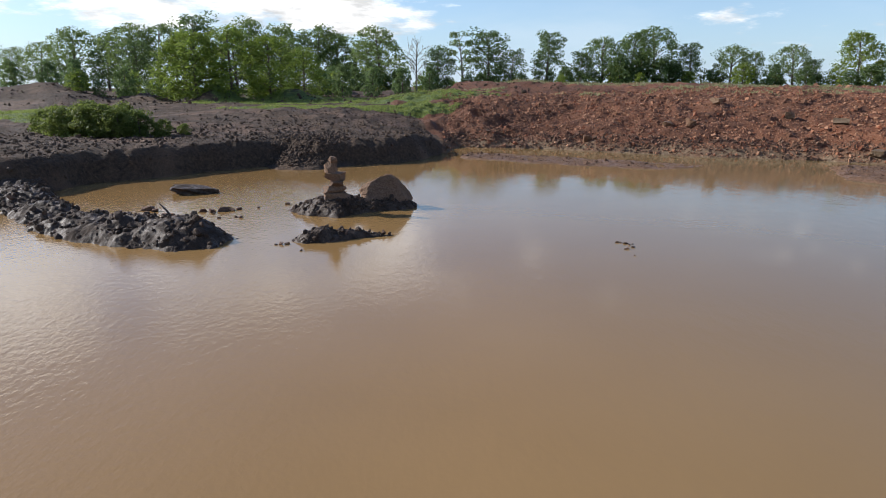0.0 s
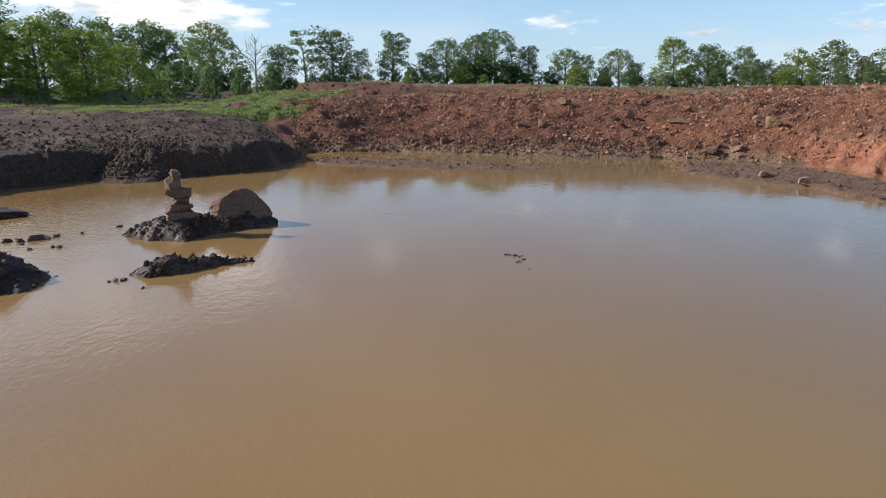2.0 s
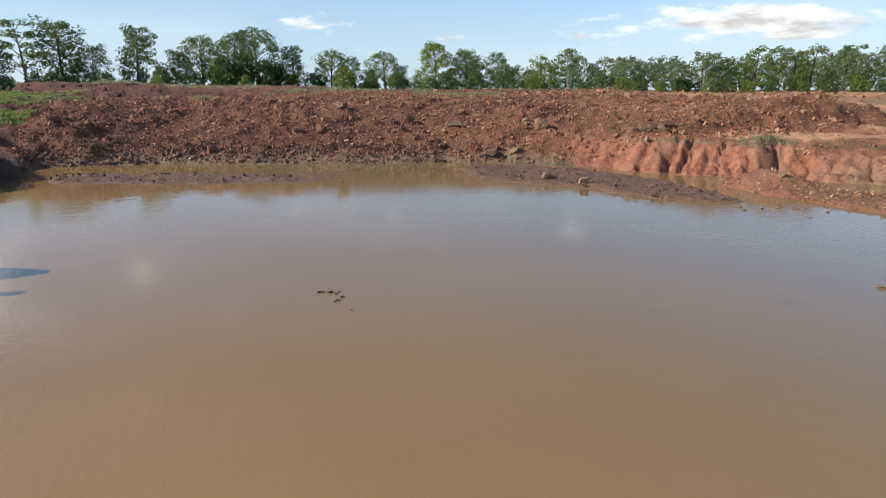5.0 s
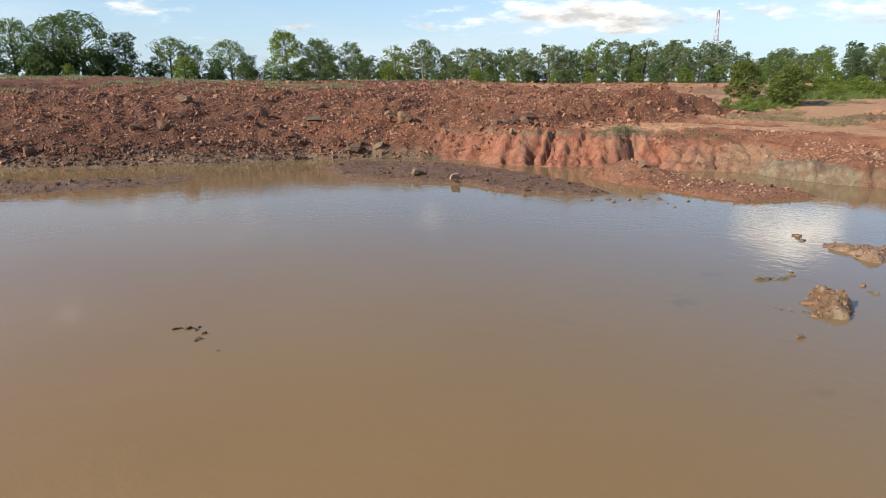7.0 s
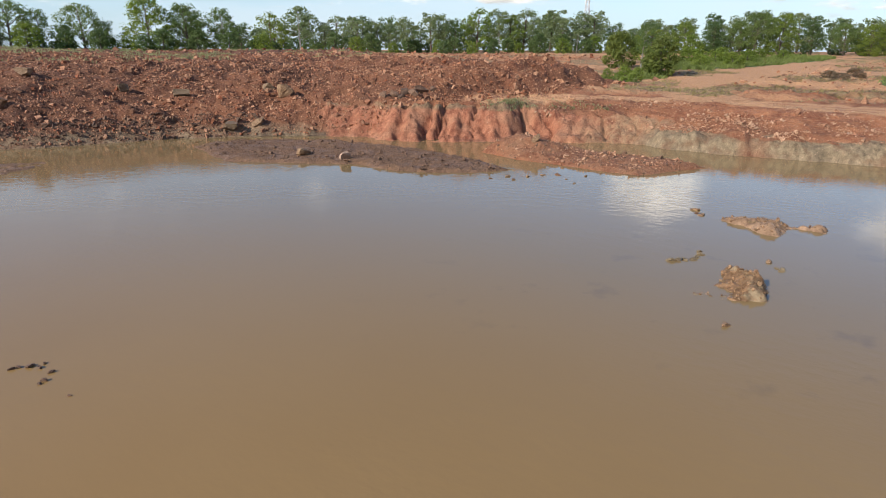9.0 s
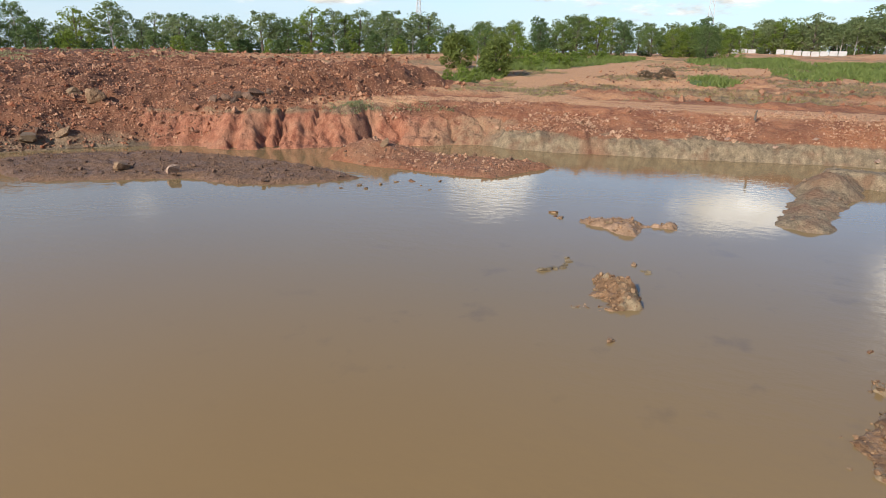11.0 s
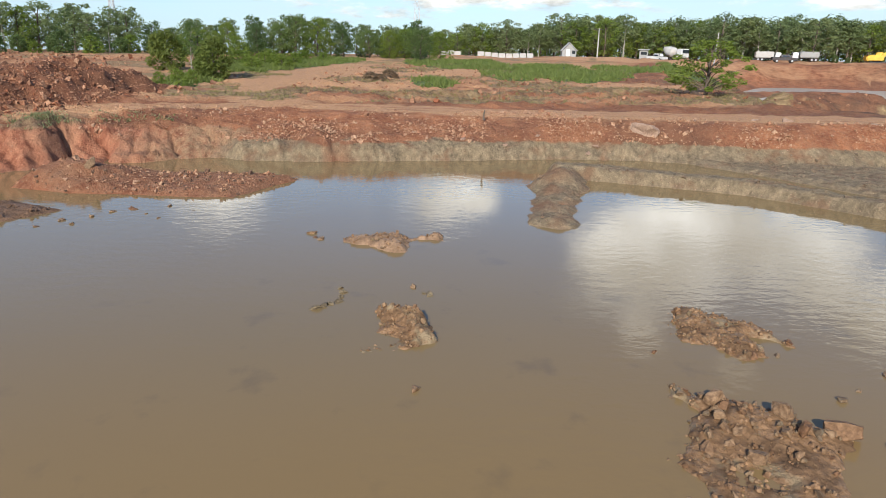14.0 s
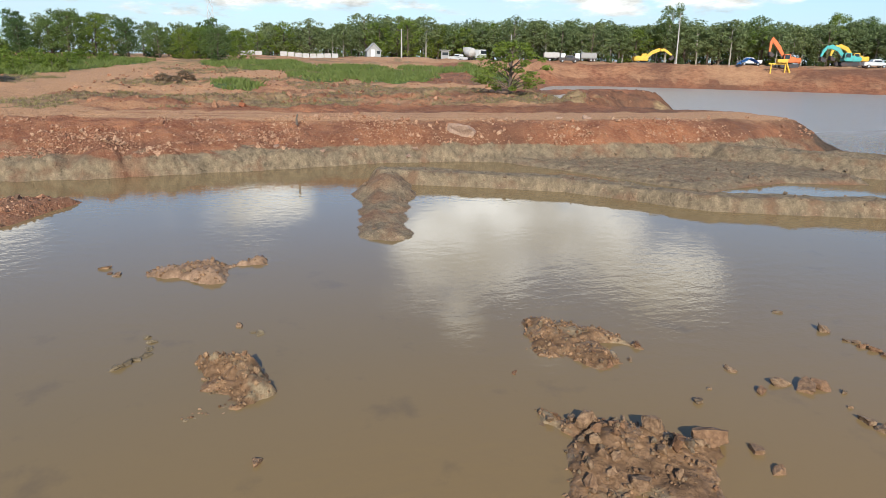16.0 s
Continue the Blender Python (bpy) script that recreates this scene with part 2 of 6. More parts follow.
def mat_water():
    n = Nodes("muddy_water")
    cloud = n.noise(0.12, 3, 0.5)
    axes = n.tree.nodes.new("ShaderNodeSeparateXYZ")
    n.put(n.pos, axes.inputs[0])
    c = n.mix(n.span(cloud, 0.35, 0.65), (0.250, 0.146, 0.054), (0.285, 0.169, 0.066))
    # base colour turns darker and greyer as x grows
    x_ramp = n.span(n.calc("ADD", axes.outputs["X"], n.calc("MULTIPLY", cloud, 6.0)), 4.0, 20.0)
    c = n.mix(x_ramp, c, (0.203, 0.138, 0.064))
    near = n.calc("MULTIPLY", n.calc("MULTIPLY", n.span(axes.outputs["X"], 9.0, 13.0), n.span(axes.outputs["X"], 26.0, 19.0)), n.span(axes.outputs["Y"], 20.0, 14.0))
    sunk = n.span(n.noise(0.8, 5, 0.6), 0.60, 0.72, 0.0, 0.4)
    c = n.mix(n.calc("MULTIPLY", near, sunk), c, (0.11, 0.078, 0.048))
    wave = n.noise(3.2, 3, 0.55, n.stretch(1.0, 0.55, 1.0))
    fine = n.noise(11.0, 2, 0.5, n.stretch(1.0, 0.6, 1.0))
    calm = n.span(n.noise(0.09, 4, 0.55), 0.40, 0.60, 0.22, 1.0)
    h = n.calc("MULTIPLY", n.calc("ADD", n.calc("MULTIPLY", wave, 0.8), n.calc("MULTIPLY", fine, 0.2)), calm)
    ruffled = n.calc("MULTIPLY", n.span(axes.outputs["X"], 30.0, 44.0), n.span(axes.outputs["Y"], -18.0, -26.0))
    h = n.calc("ADD", h, n.calc("MULTIPLY", n.calc("MULTIPLY", ruffled, 16.0), n.noise(2.4, 3, 0.6)))
    # second pond: paler grey water, with sky reflection added into its base colour
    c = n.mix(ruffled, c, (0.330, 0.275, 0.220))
    breeze = n.calc("MULTIPLY", n.span(axes.outputs["X"], 4.0, -8.0), n.span(axes.outputs["Y"], 44.0, 34.0))
    h = n.calc("ADD", h, n.calc("MULTIPLY", n.calc("MULTIPLY", breeze, 1.0), n.noise(6.5, 3, 0.6, n.stretch(1.0, 0.7, 1.0))))
    n.bump(h, 0.22, 0.05)
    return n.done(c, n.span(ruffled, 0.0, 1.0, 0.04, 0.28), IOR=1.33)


def mat_mud(name, low, high, wet=0.55, clay=None):
    n = Nodes(name)
    fine, mid = n.noise(11.0, 6, 0.68), n.noise(1.8, 5, 0.6)
    c = n.mix(n.span(fine, 0.32, 0.7), low, high)
    c = n.mix(n.span(mid, 0.42, 0.6, 0.0, 0.6), c, tuple(v * 0.55 for v in low))
    if clay:
        c = n.mix(n.span(n.noise(1.3, 5, 0.65, n.stretch(1, 1, 2.0)), 0.52, 0.62, 0.0, 0.75), c, clay)
    n.bump(n.calc("ADD", n.calc("ADD", fine, n.calc("MULTIPLY", n.noise(4.0, 4, 0.6), 1.5)), n.calc("MULTIPLY", n.noise(40.0, 3), 0.35)), 0.7, 0.05)
    return n.done(c, n.span(mid, 0.38, 0.62, wet - 0.3, wet + 0.25), Specular_IOR_Level=0.25)


def mat_stone(name, tones, island=False, rough=0.85):
    n = Nodes(name)
    r = n.random(island)
    c = n.mix(n.span(r, 0.0, 0.5), tones[0], tones[1])
    c = n.mix(n.span(r, 0.5, 1.0), c, tones[2])
    fine = n.noise(14.0, 5, 0.68)
    c = n.mix(n.span(fine, 0.38, 0.62, 0.0, 0.75), c, tuple(v * 0.5 for v in tones[0]))
    n.bump(fine, 0.9, 0.05)
    return n.done(c, rough, Specular_IOR_Level=0.3)


def mat_leaf(name, low, high):
    n = Nodes(name)
    r = n.random(True)
    c = n.mix(r, low, high)
    c = n.mix(n.span(n.noise(0.5, 3), 0.4, 0.65, 0.0, 0.45), c, tuple(v * 0.7 for v in low))
    c = n.mix(n.calc("MULTIPLY", n.random(), 0.4), c, tuple(a * k for a, k in zip(high, (1.15, 0.95, 0.8))))
    mat = n.done(c, 0.6, Specular_IOR_Level=0.25)
    thin = n.tree.nodes.new("ShaderNodeBsdfTranslucent")
    n.put(n.mix(0.45, c, tuple(min(0.9, 2.6 * v) for v in high)), thin.inputs["Color"])
    both = n.tree.nodes.new("ShaderNodeMixShader")
    both.inputs[0].default_value = 0.40
    n.tree.links.new(n.bsdf.outputs[0], both.inputs[1])
    n.tree.links.new(thin.outputs[0], both.inputs[2])
    n.tree.links.new(both.outputs[0], n.tree.nodes["Material Output"].inputs["Surface"])
    return mat


def mat_bark(name, low, high):
    n = Nodes(name)
    v = n.noise(5.0, 5, 0.6, n.stretch(1, 1, 0.25))
    n.bump(v, 0.6, 0.05)
    return n.done(n.mix(n.span(v, 0.3, 0.7), low, high), 0.9)


def mat_paint(name, colour, rough=0.45, metal=0.0, dirt=(0.22, 0.10, 0.06), amount=0.5):
    n = Nodes(name)
    d = n.noise(1.8, 6, 0.65)
    c = n.mix(n.span(d, 0.45, 0.75, 0.0, amount), colour, dirt)
    return n.done(c, n.span(d, 0.4, 0.7, rough, 0.85), metal)


SOIL, WATER = mat_ground(), mat_water()
MUD_DARK = mat_mud("dark_wet_mud", (0.036, 0.023, 0.015), (0.115, 0.072, 0.046), 0.66)
MUD_RED = mat_mud("red_brown_mud", (0.135, 0.071, 0.033), (0.34, 0.196, 0.098), 0.5, (0.255, 0.190, 0.110))
CRUMB_RED = mat_stone("red_brown_crumb", ((0.150, 0.076, 0.036), (0.40, 0.232, 0.122), (0.205, 0.145, 0.082)), True)
CRUMB_DARK = mat_stone("dark_mud_crumb", ((0.046, 0.029, 0.019), (0.125, 0.078, 0.049), (0.080, 0.050, 0.032)), True, 0.8)
MUD_TAN = mat_mud("tan_clay_mud", (0.22, 0.130, 0.074), (0.40, 0.250, 0.148), 0.6)
STONE_RED = mat_stone("red_laterite_stone", ((0.28, 0.090, 0.040), (0.53, 0.300, 0.175), (0.100, 0.045, 0.028)), True)
STONE_DARK = mat_stone("dark_stone", ((0.085, 0.054, 0.035), (0.165, 0.103, 0.064), (0.055, 0.036, 0.025)), True)
STONE_LOOSE = mat_stone("loose_stone", ((0.20, 0.096, 0.045), (0.33, 0.205, 0.112), (0.150, 0.115, 0.072)), rough=0.65)
STONE_CAIRN = mat_stone("sandstone_block", ((0.15, 0.085, 0.053), (0.21, 0.122, 0.077), (0.10, 0.062, 0.042)))
STONE_SAND = mat_stone("brown_sandstone", ((0.21, 0.125, 0.076), (0.29, 0.180, 0.112), (0.15, 0.093, 0.060)))
STONE_OLIVE = mat_stone("olive_clay_clod", ((0.17, 0.120, 0.066), (0.26, 0.195, 0.115), (0.12, 0.085, 0.05)))
STONE_PALE = mat_stone("pale_stone", ((0.36, 0.225, 0.155), (0.45, 0.300, 0.210), (0.30, 0.190, 0.130)))
BARK, BARK_PALE = mat_bark("brown_bark", (0.07, 0.05, 0.035), (0.17, 0.13, 0.095)), mat_bark("pale_bark", (0.22, 0.19, 0.15), (0.42, 0.38, 0.31))
LEAF = mat_leaf("tree_leaf", (0.060, 0.100, 0.028), (0.150, 0.205, 0.060))
LEAF_BRIGHT = mat_leaf("bright_leaf", (0.080, 0.122, 0.019), (0.190, 0.250, 0.044))
# far trees: distance haze is put into this paler, greyer leaf colour
LEAF_HAZED = mat_leaf("hazed_leaf", (0.095, 0.130, 0.055), (0.200, 0.245, 0.105))
LEAF_DARK = mat_leaf("dark_leaf", (0.050, 0.088, 0.030), (0.115, 0.165, 0.056))
GRASS = mat_leaf("grass_blade", (0.085, 0.125, 0.030), (0.215, 0.255, 0.070))
GRASS_DRY = mat_leaf("dry_grass_blade", (0.14, 0.13, 0.05), (0.33, 0.27, 0.12))


# ---------- ground ----------
def lattice(ix, iy, seed):
    h = (ix.astype(np.int64) * 374761393 + iy.astype(np.int64) * 668265263 + seed * 974634777) & 0xFFFFFFFF
    h = ((h ^ (h >> 13)) * 1274126177) & 0xFFFFFFFF
    h = ((h ^ (h >> 15)) * 2246822519) & 0xFFFFFFFF
    return (h ^ (h >> 16)).astype(np.float64) / 4294967295.0


def vnoise(x, y, seed=0):
    ix, iy = np.floor(x), np.floor(y)
    fx, fy = x - ix, y - iy
    fx, fy = fx * fx * (3 - 2 * fx), fy * fy * (3 - 2 * fy)
    a, b = lattice(ix, iy, seed), lattice(ix + 1, iy, seed)
    c, d = lattice(ix, iy + 1, seed), lattice(ix + 1, iy + 1, seed)
    return (a + (b - a) * fx) * (1 - fy) + (c + (d - c) * fx) * fy


def fbm(x, y, size, octaves=4, seed=0, ridged=False):
    """About -1 to 1; size: metres of the largest lumps."""
    total, amp, weight = 0.0, 1.0, 0.0
    for k in range(octaves):
        c, s = math.cos(k * 1.3 + seed), math.sin(k * 1.3 + seed)
        v = vnoise((c * x - s * y) / size + k * 17.3, (s * x + c * y) / size - k * 9.1, seed + k) * 2 - 1
        if ridged:
            v = 1 - 2 * np.abs(v)
        total, weight, amp, size = total + amp * v, weight + amp, amp * 0.52, size * 0.5
    return total / weight


def smooth(a, b, v):
    t = np.clip((v - a) / (b - a), 0, 1)
    return t * t * (3 - 2 * t)


def line_gap(line, x, y):
    """Distance from points to a polyline."""
    best = np.full(np.shape(x), 1e9)
    for (ax, ay), (bx, by) in zip(line, line[1:]):
        ux, uy = bx - ax, by - ay
        t = np.clip(((x - ax) * ux + (y - ay) * uy) / (ux * ux + uy * uy + 1e-9), 0, 1)
        best = np.minimum(best, np.hypot(x - ax - t * ux, y - ay - t * uy))
    return best


def inside(ring, x, y):
    odd = np.zeros(np.shape(x), bool)
    for (ax, ay), (bx, by) in zip(ring, ring[1:] + ring[:1]):
        if ay != by:
            odd ^= ((ay > y) != (by > y)) & (x < (bx - ax) * (y - ay) / (by - ay) + ax)
    return odd


def signed(ring, x, y):
    """Distance to a ring: over 0 outside, under 0 inside."""
    d = line_gap(ring + ring[:1], x, y)
    return np.where(inside(ring, x, y), -d, d)


# the pond's shore, by the kind of bank behind it
BANK_CUT = [(-24, 26), (-19, 30), (-18.4, 33.5), (-16.5, 35.1), (-12.2, 39.5), (-10.3, 41.5), (-7.9, 40.2), (-3.4, 42.1), (-1.3, 44.5), (0.3, 49.5)]
BANK_SPOIL = [(0.3, 49.5), (1.5, 54), (8, 52.2), (13, 48.6), (18.3, 45.2), (25, 42.6), (29.5, 38), (30.6, 35.4)]
BANK_CLIFF = [(30.6, 35.4), (31.3, 31), (32.6, 28.6), (36, 24.2), (37.4, 20)]
BANK_ROAD = [(37.4, 20), (36.8, 14), (37.1, 8), (37.4, 3)]
BANK_END = [(37.4, 3), (37.4, -1), (36.3, -5.0), (34.4, -12), (33.4, -20), (34.2, -24.8)]
BANK_SOUTH = [(34.2, -24.8), (30, -45), (0, -50), (-35, -25), (-36, 10), (-24, 26)]
POND = BANK_CUT + BANK_SPOIL[1:] + BANK_CLIFF[1:] + BANK_ROAD[1:] + BANK_END[1:] + BANK_SOUTH[1:-1]
FAR_POND = [(31, -26.8), (35.2, -26.8), (42.5, -28), (45.5, -24), (48, -20), (52, -19.5), (57, -22), (64, -25), (72, -29), (81, -31.5), (98, -40), (116, -52), (128, -62), (130, -69), (119, -84), (105, -99), (89, -112), (68, -123), (40, -122), (15, -105), (0, -80), (5, -40), (22, -30)]
FLAT_A = [(0.6, 45.2), (4.3, 42.4), (7.5, 40.0), (12.9, 37.6), (18.6, 39.4), (13, 43.5), (6, 48), (1.2, 50.5)]
FLAT_B = [(23, 39.4), (20.7, 33.7), (21.6, 31.4), (23.7, 28.1), (23.3, 25.4), (25, 22), (26.9, 20.9), (29.1, 24.8), (30, 28.8), (30, 34.3), (27, 39.6)]
FLAT_C = [(30.6, 25.3), (29.3, 22.6), (28.6, 18.5), (28.4, 16.2), (30.1, 15.4), (32.3, 14.2), (33.1, 16.5), (33.5, 19.5), (34.8, 23), (33, 25)]
SHELF = [(37.5, -4), (34, -5.8), (30.3, -7.6), (26.6, -9.2), (27.4, -14.2), (25.7, -18), (33, -22), (35, -12)]
TONGUE = [(24.9, 5.2), (27.5, 4.4), (30.5, 3.5), (33.0, 2.4)]
RIDGE = [(33.2, 2.6), (31.3, -0.9), (29.2, -4.1), (26.2, -6.2), (24.6, -7.5), (23, -10.0), (21.6, -13), (19.5, -19)]
ROAD = [(39.5, -28), (39.8, -18), (41.5, -8), (44, 2), (46.5, 11.5), (47.5, 19), (45, 25.5), (39.5, 29)]
TRACK = [(47, 16), (56, 22), (67, 22.5), (92, 20), (130, 8)]
PROFILES = {   # distance behind the water's edge, height
    "cut": ((-2, -0.7), (0, -0.1), (0.5, 1.2), (1.0, 1.62), (3, 1.75), (25, 1.85), (60, 1.95), (75, 2.0), (110, 2.5), (400, 5.5)),
    "spoil": ((-2, -0.5), (0, -0.05), (0.8, 0.45), (4, 1.45), (9.5, 3.0), (11.5, 3.45), (14, 3.68), (22, 4.05), (40, 4.8), (60, 5.3), (90, 5.6), (400, 6.2)),
    "cliff": ((-2, -0.5), (0, -0.05), (0.4, 0.22), (1.0, 0.62), (1.7, 1.10), (2.3, 1.62), (2.8, 1.92), (3.4, 2.02), (5, 2.05), (12, 2.0), (60, 3.0), (110, 4.8), (400, 6.0)),
    "road": ((-2, -0.6), (0, -0.08), (0.45, 0.7), (0.9, 0.92), (4.5, 1.42), (7.0, 1.82), (30, 1.95), (60, 2.9), (95, 4.7), (130, 5.0), (400, 6.0)),
    "end": ((-2, -0.6), (0, -0.08), (0.45, 0.6), (0.9, 0.88), (2.6, 1.6), (3.4, 1.84), (30, 1.95), (60, 2.9), (95, 4.7), (130, 5.0), (400, 6.0)),
    "south": ((-2, -0.7), (0, -0.05), (3, 1.2), (10, 2.0), (60, 3.0), (400, 6.0)),
}
SPOIL_AREA = [(0, 52), (8, 52.2), (13, 48.6), (18.3, 45.2), (25, 42.6), (29.5, 38.2), (33, 34.5), (35.6, 31.0), (41.5, 28.8), (50, 27.6), (56.5, 26.6), (62, 33), (68, 50), (95, 85), (40, 130), (5, 120), (-8, 75)]


def ground(x, y, detail=True):
    """Height of the land, and the soil masks, at arrays of places."""
    x, y = np.asarray(x, float), np.asarray(y, float)
    wob = 0.55 * fbm(x, y, 3.0, 3, 5)
    d = signed(POND, x, y) + (wob if detail else 0) * 0.8
    # rain rills cut back into the steep banks
    along = 0.4 * x - 0.916 * y
    rill = 0.38 * fbm(along, 0.2 * (x + 0.4 * y), 1.0, 4, 21, True) + 0.8 * fbm(x, y, 3.0, 4, 28) + 0.55 * fbm(x, y, 1.1, 4, 26, True)
    rill = rill - 0.35 + 0.9 * np.exp(-((along + 13.4) / 0.9) ** 2) + 2.2 * np.exp(-((along + 8.9) / 0.55) ** 2) + 0.9 * np.exp(-((along + 18.6) / 0.7) ** 2)
    d = d - np.exp(-(line_gap(BANK_CLIFF, x, y) / 3.4) ** 2) * (0.25 + rill) * (d > 0.05)
    rill = 0.22 * fbm(y, 0.15 * x, 0.7, 4, 29, True) + 0.25 * fbm(x, y, 1.6, 4, 30)
    d = d - np.exp(-(line_gap(BANK_ROAD + BANK_END[1:], x, y) / 2.0) ** 2) * (0.08 + rill) * (d > 0.05)
    lines = {"cut": BANK_CUT, "spoil": BANK_SPOIL, "cliff": BANK_CLIFF, "road": BANK_ROAD, "end": BANK_END, "south": BANK_SOUTH}
    z, total, w = 0.0, 0.0, {}
    for key, line in lines.items():
        g = line_gap(line, x, y)
        w[key] = 1.0 / (g ** 4 + 0.2)
        p = np.array(PROFILES[key])
        z, total = z + w[key] * np.interp(d, p[:, 0], p[:, 1]), total + w[key]
    z = z / total
    w = {k: v / total for k, v in w.items()}
    w["road"] = w["road"] + w["end"]
    # the spoil heap keeps to its own area and falls off at its end
    s = -signed(SPOIL_AREA, x, y) + wob
    heap = np.interp(d, *np.array(PROFILES["spoil"]).T)
    low = np.minimum(z, np.where(x > 20, 2.0 + 3.0 * smooth(50, 110, np.hypot(x - 4, y - 9)), z))
    rise = smooth(-0.3, 6.0, s)
    z = np.where(d > 0, low + (np.maximum(heap, low) - low) * rise, z)
    spoil = np.where(d > -0.5, smooth(-0.6, 0.8, s), 0) * 1.0
    mound = np.exp(-((line_gap([(43.5, 34), (57, 31)], x, y)) / 4.0) ** 2)
    z = z - 0.7 * smooth(33, 47, x) * rise * (d > 8)
    z = z + 0.95 * mound * (d > 0) * (1 + 0.5 * fbm(x, y, 3.0, 4, 36))
    # earth ridges and dumped heaps on the dark side
    left = smooth(10, -6, x) * (d > 3)
    z = z + left * (2.7 * np.exp(-(line_gap([(-110, 96), (-50, 84)], x, y) / 5.5) ** 2) * (0.75 + 0.5 * fbm(x, y, 9, 4, 31)))
    ridge = 1.2 * np.exp(-(line_gap([(-26, 108), (-10, 106), (2, 100), (16, 88)], x, y) / 6.0) ** 2)
    z = z + smooth(22, 8, x) * (d > 3) * ridge * (0.75 + 0.5 * fbm(x, y, 6, 4, 33))
    for hx, hy, hr, hh in ((-37, 82, 2.6, 1.5), (-27, 80, 2.4, 1.9), (-19, 84, 3.0, 1.3), (-44, 78, 3.5, 1.0), (-14, 58, 2.0, 0.35), (-24, 52, 2.5, 0.35), (4, 61, 4.0, 0.7)):
        z = z + hh * np.exp(-(np.hypot(x - hx, y - hy) / hr) ** 2) * (0.75 + 0.55 * fbm(x, y, 2.4, 4, 38, True))
    # a slumped piece of the cut bank
    slump = np.clip(1.75 - 0.62 * np.hypot(x + 8.6, (y - 42.6) * 0.8), -1, 1.75)
    z = np.maximum(z, slump + 0.22 * fbm(x, y, 1.2, 4, 37, True) * (slump > -0.9))
    # far fields step up towards the wood
    land = d > 0
    road = np.exp(-(line_gap(ROAD, x, y) / 3.2) ** 4)
    track = np.exp(-(line_gap(TRACK, x, y) / 3.0) ** 4)
    z = np.where(land, z * (1 - 0.9 * road) + 1.92 * 0.9 * road, z)
    # a low crumbling berm behind the road
    berm = np.exp(-(line_gap([(60, 18), (56, 10), (57.5, 0), (58, -8), (61, -14)], x, y) / 1.6) ** 2)
    z = z + 0.55 * berm * land * (0.7 + 0.6 * fbm(x, y, 3.5, 4, 35))
    # rough ground
    if detail:
        far = 1.0 / (1.0 + (np.hypot(x - 4, y - 9) / 130) ** 2)
        chunky = fbm(x, y, 2.6, 5, 11, True)
        lumps = fbm(x, y, 0.9, 4, 12)
        amp = (0.10 + 0.46 * spoil + 0.16 * left + 0.22 * w["road"] + 0.20 * smooth(9, 16, d) * (x > 44)) * (1 - 0.85 * np.maximum(road, track)) * smooth(0.0, 1.5, d)
        z = z + amp * (0.75 * chunky + 0.55 * lumps) * np.minimum(1, far * 1.2)
        z = z + 0.35 * fbm(x, y, 18, 4, 14) * smooth(6, 30, d) * (1 - np.maximum(road, track))
        # rain gullies down the red cliff
        along = 0.4 * x - 0.916 * y
        gul = fbm(along, 0.10 * (x + 0.4 * y), 0.75, 4, 21, True)
        z = z - 0.65 * smooth(-9.2, -7.6, along) * w["cliff"] * smooth(0.5, 1.6, d) * smooth(5.5, 3.0, d)
        across = 0.916 * x + 0.4 * y
        bent = along + 0.55 * fbm(x, y, 1.6, 3, 62)
        cut_a = np.clip(1 - 3.2 * np.abs(vnoise(bent / 0.95, 0.16 * across, 63) * 2 - 1), 0, 1)
        cut_b = np.clip(1 - 2.6 * np.abs(vnoise(bent / 0.42, 0.30 * across, 64) * 2 - 1), 0, 1)
        z = z - (0.55 * cut_a + 0.26 * cut_b + 0.15 * gul) * w["cliff"] * smooth(0.1, 0.6, d) * smooth(3.8, 2.4, d)
        z = z + (0.30 * fbm(x, y, 1.0, 5, 27, True) + 0.25 * fbm(x, y, 4.0, 3, 25)) * w["cliff"] * smooth(0.8, 2.2, d)
        rill = fbm(y, 0.2 * x, 1.5, 4, 23, True)
        z = z - 0.50 * np.clip(rill, 0, 1) * w["road"] * smooth(0.1, 0.5, d) * smooth(2.2, 0.7, d)
        rill = fbm(x, 0.2 * y, 1.2, 4, 24, True)
        z = z - 0.45 * np.clip(rill, 0, 1) * w["cut"] * smooth(0.1, 0.5, d) * smooth(2.2, 0.8, d)
    # mud flats and ridges that rise out of the water
    bumps, fine_bumps = fbm(x, y, 1.4, 5, 41), fbm(x, y, 0.5, 3, 46, True)
    wet = np.zeros_like(x)
    grey = np.zeros_like(x)
    for ring, top, edge in ((FLAT_A, 0.03, 1.0), (FLAT_B, 0.11, 0.9), (FLAT_C, 0.22, 0.8), (SHELF, 0.20, 0.8)):
        e = -signed(ring, x, y) + 0.5 * wob
        lift = -0.6 + (0.6 + top) * smooth(-0.9, edge, e) + (0.13 * bumps + 0.06 * fine_bumps) * smooth(-0.4, 0.6, e)
        z = np.maximum(z, lift)
        wet = np.maximum(wet, (0.45 if ring is FLAT_C else 1.0) * smooth(-0.5, 0.3, e) * (z < 0.7))
    z = z + 0.62 * np.exp(-((x - 31.8) ** 2 / 1.6 + (y - 23.4) ** 2 / 3.0)) * (1 + 0.3 * bumps)
    t = line_gap(TONGUE, x, y) + 0.8 * wob
    root = smooth(25.5, 32.5, x)
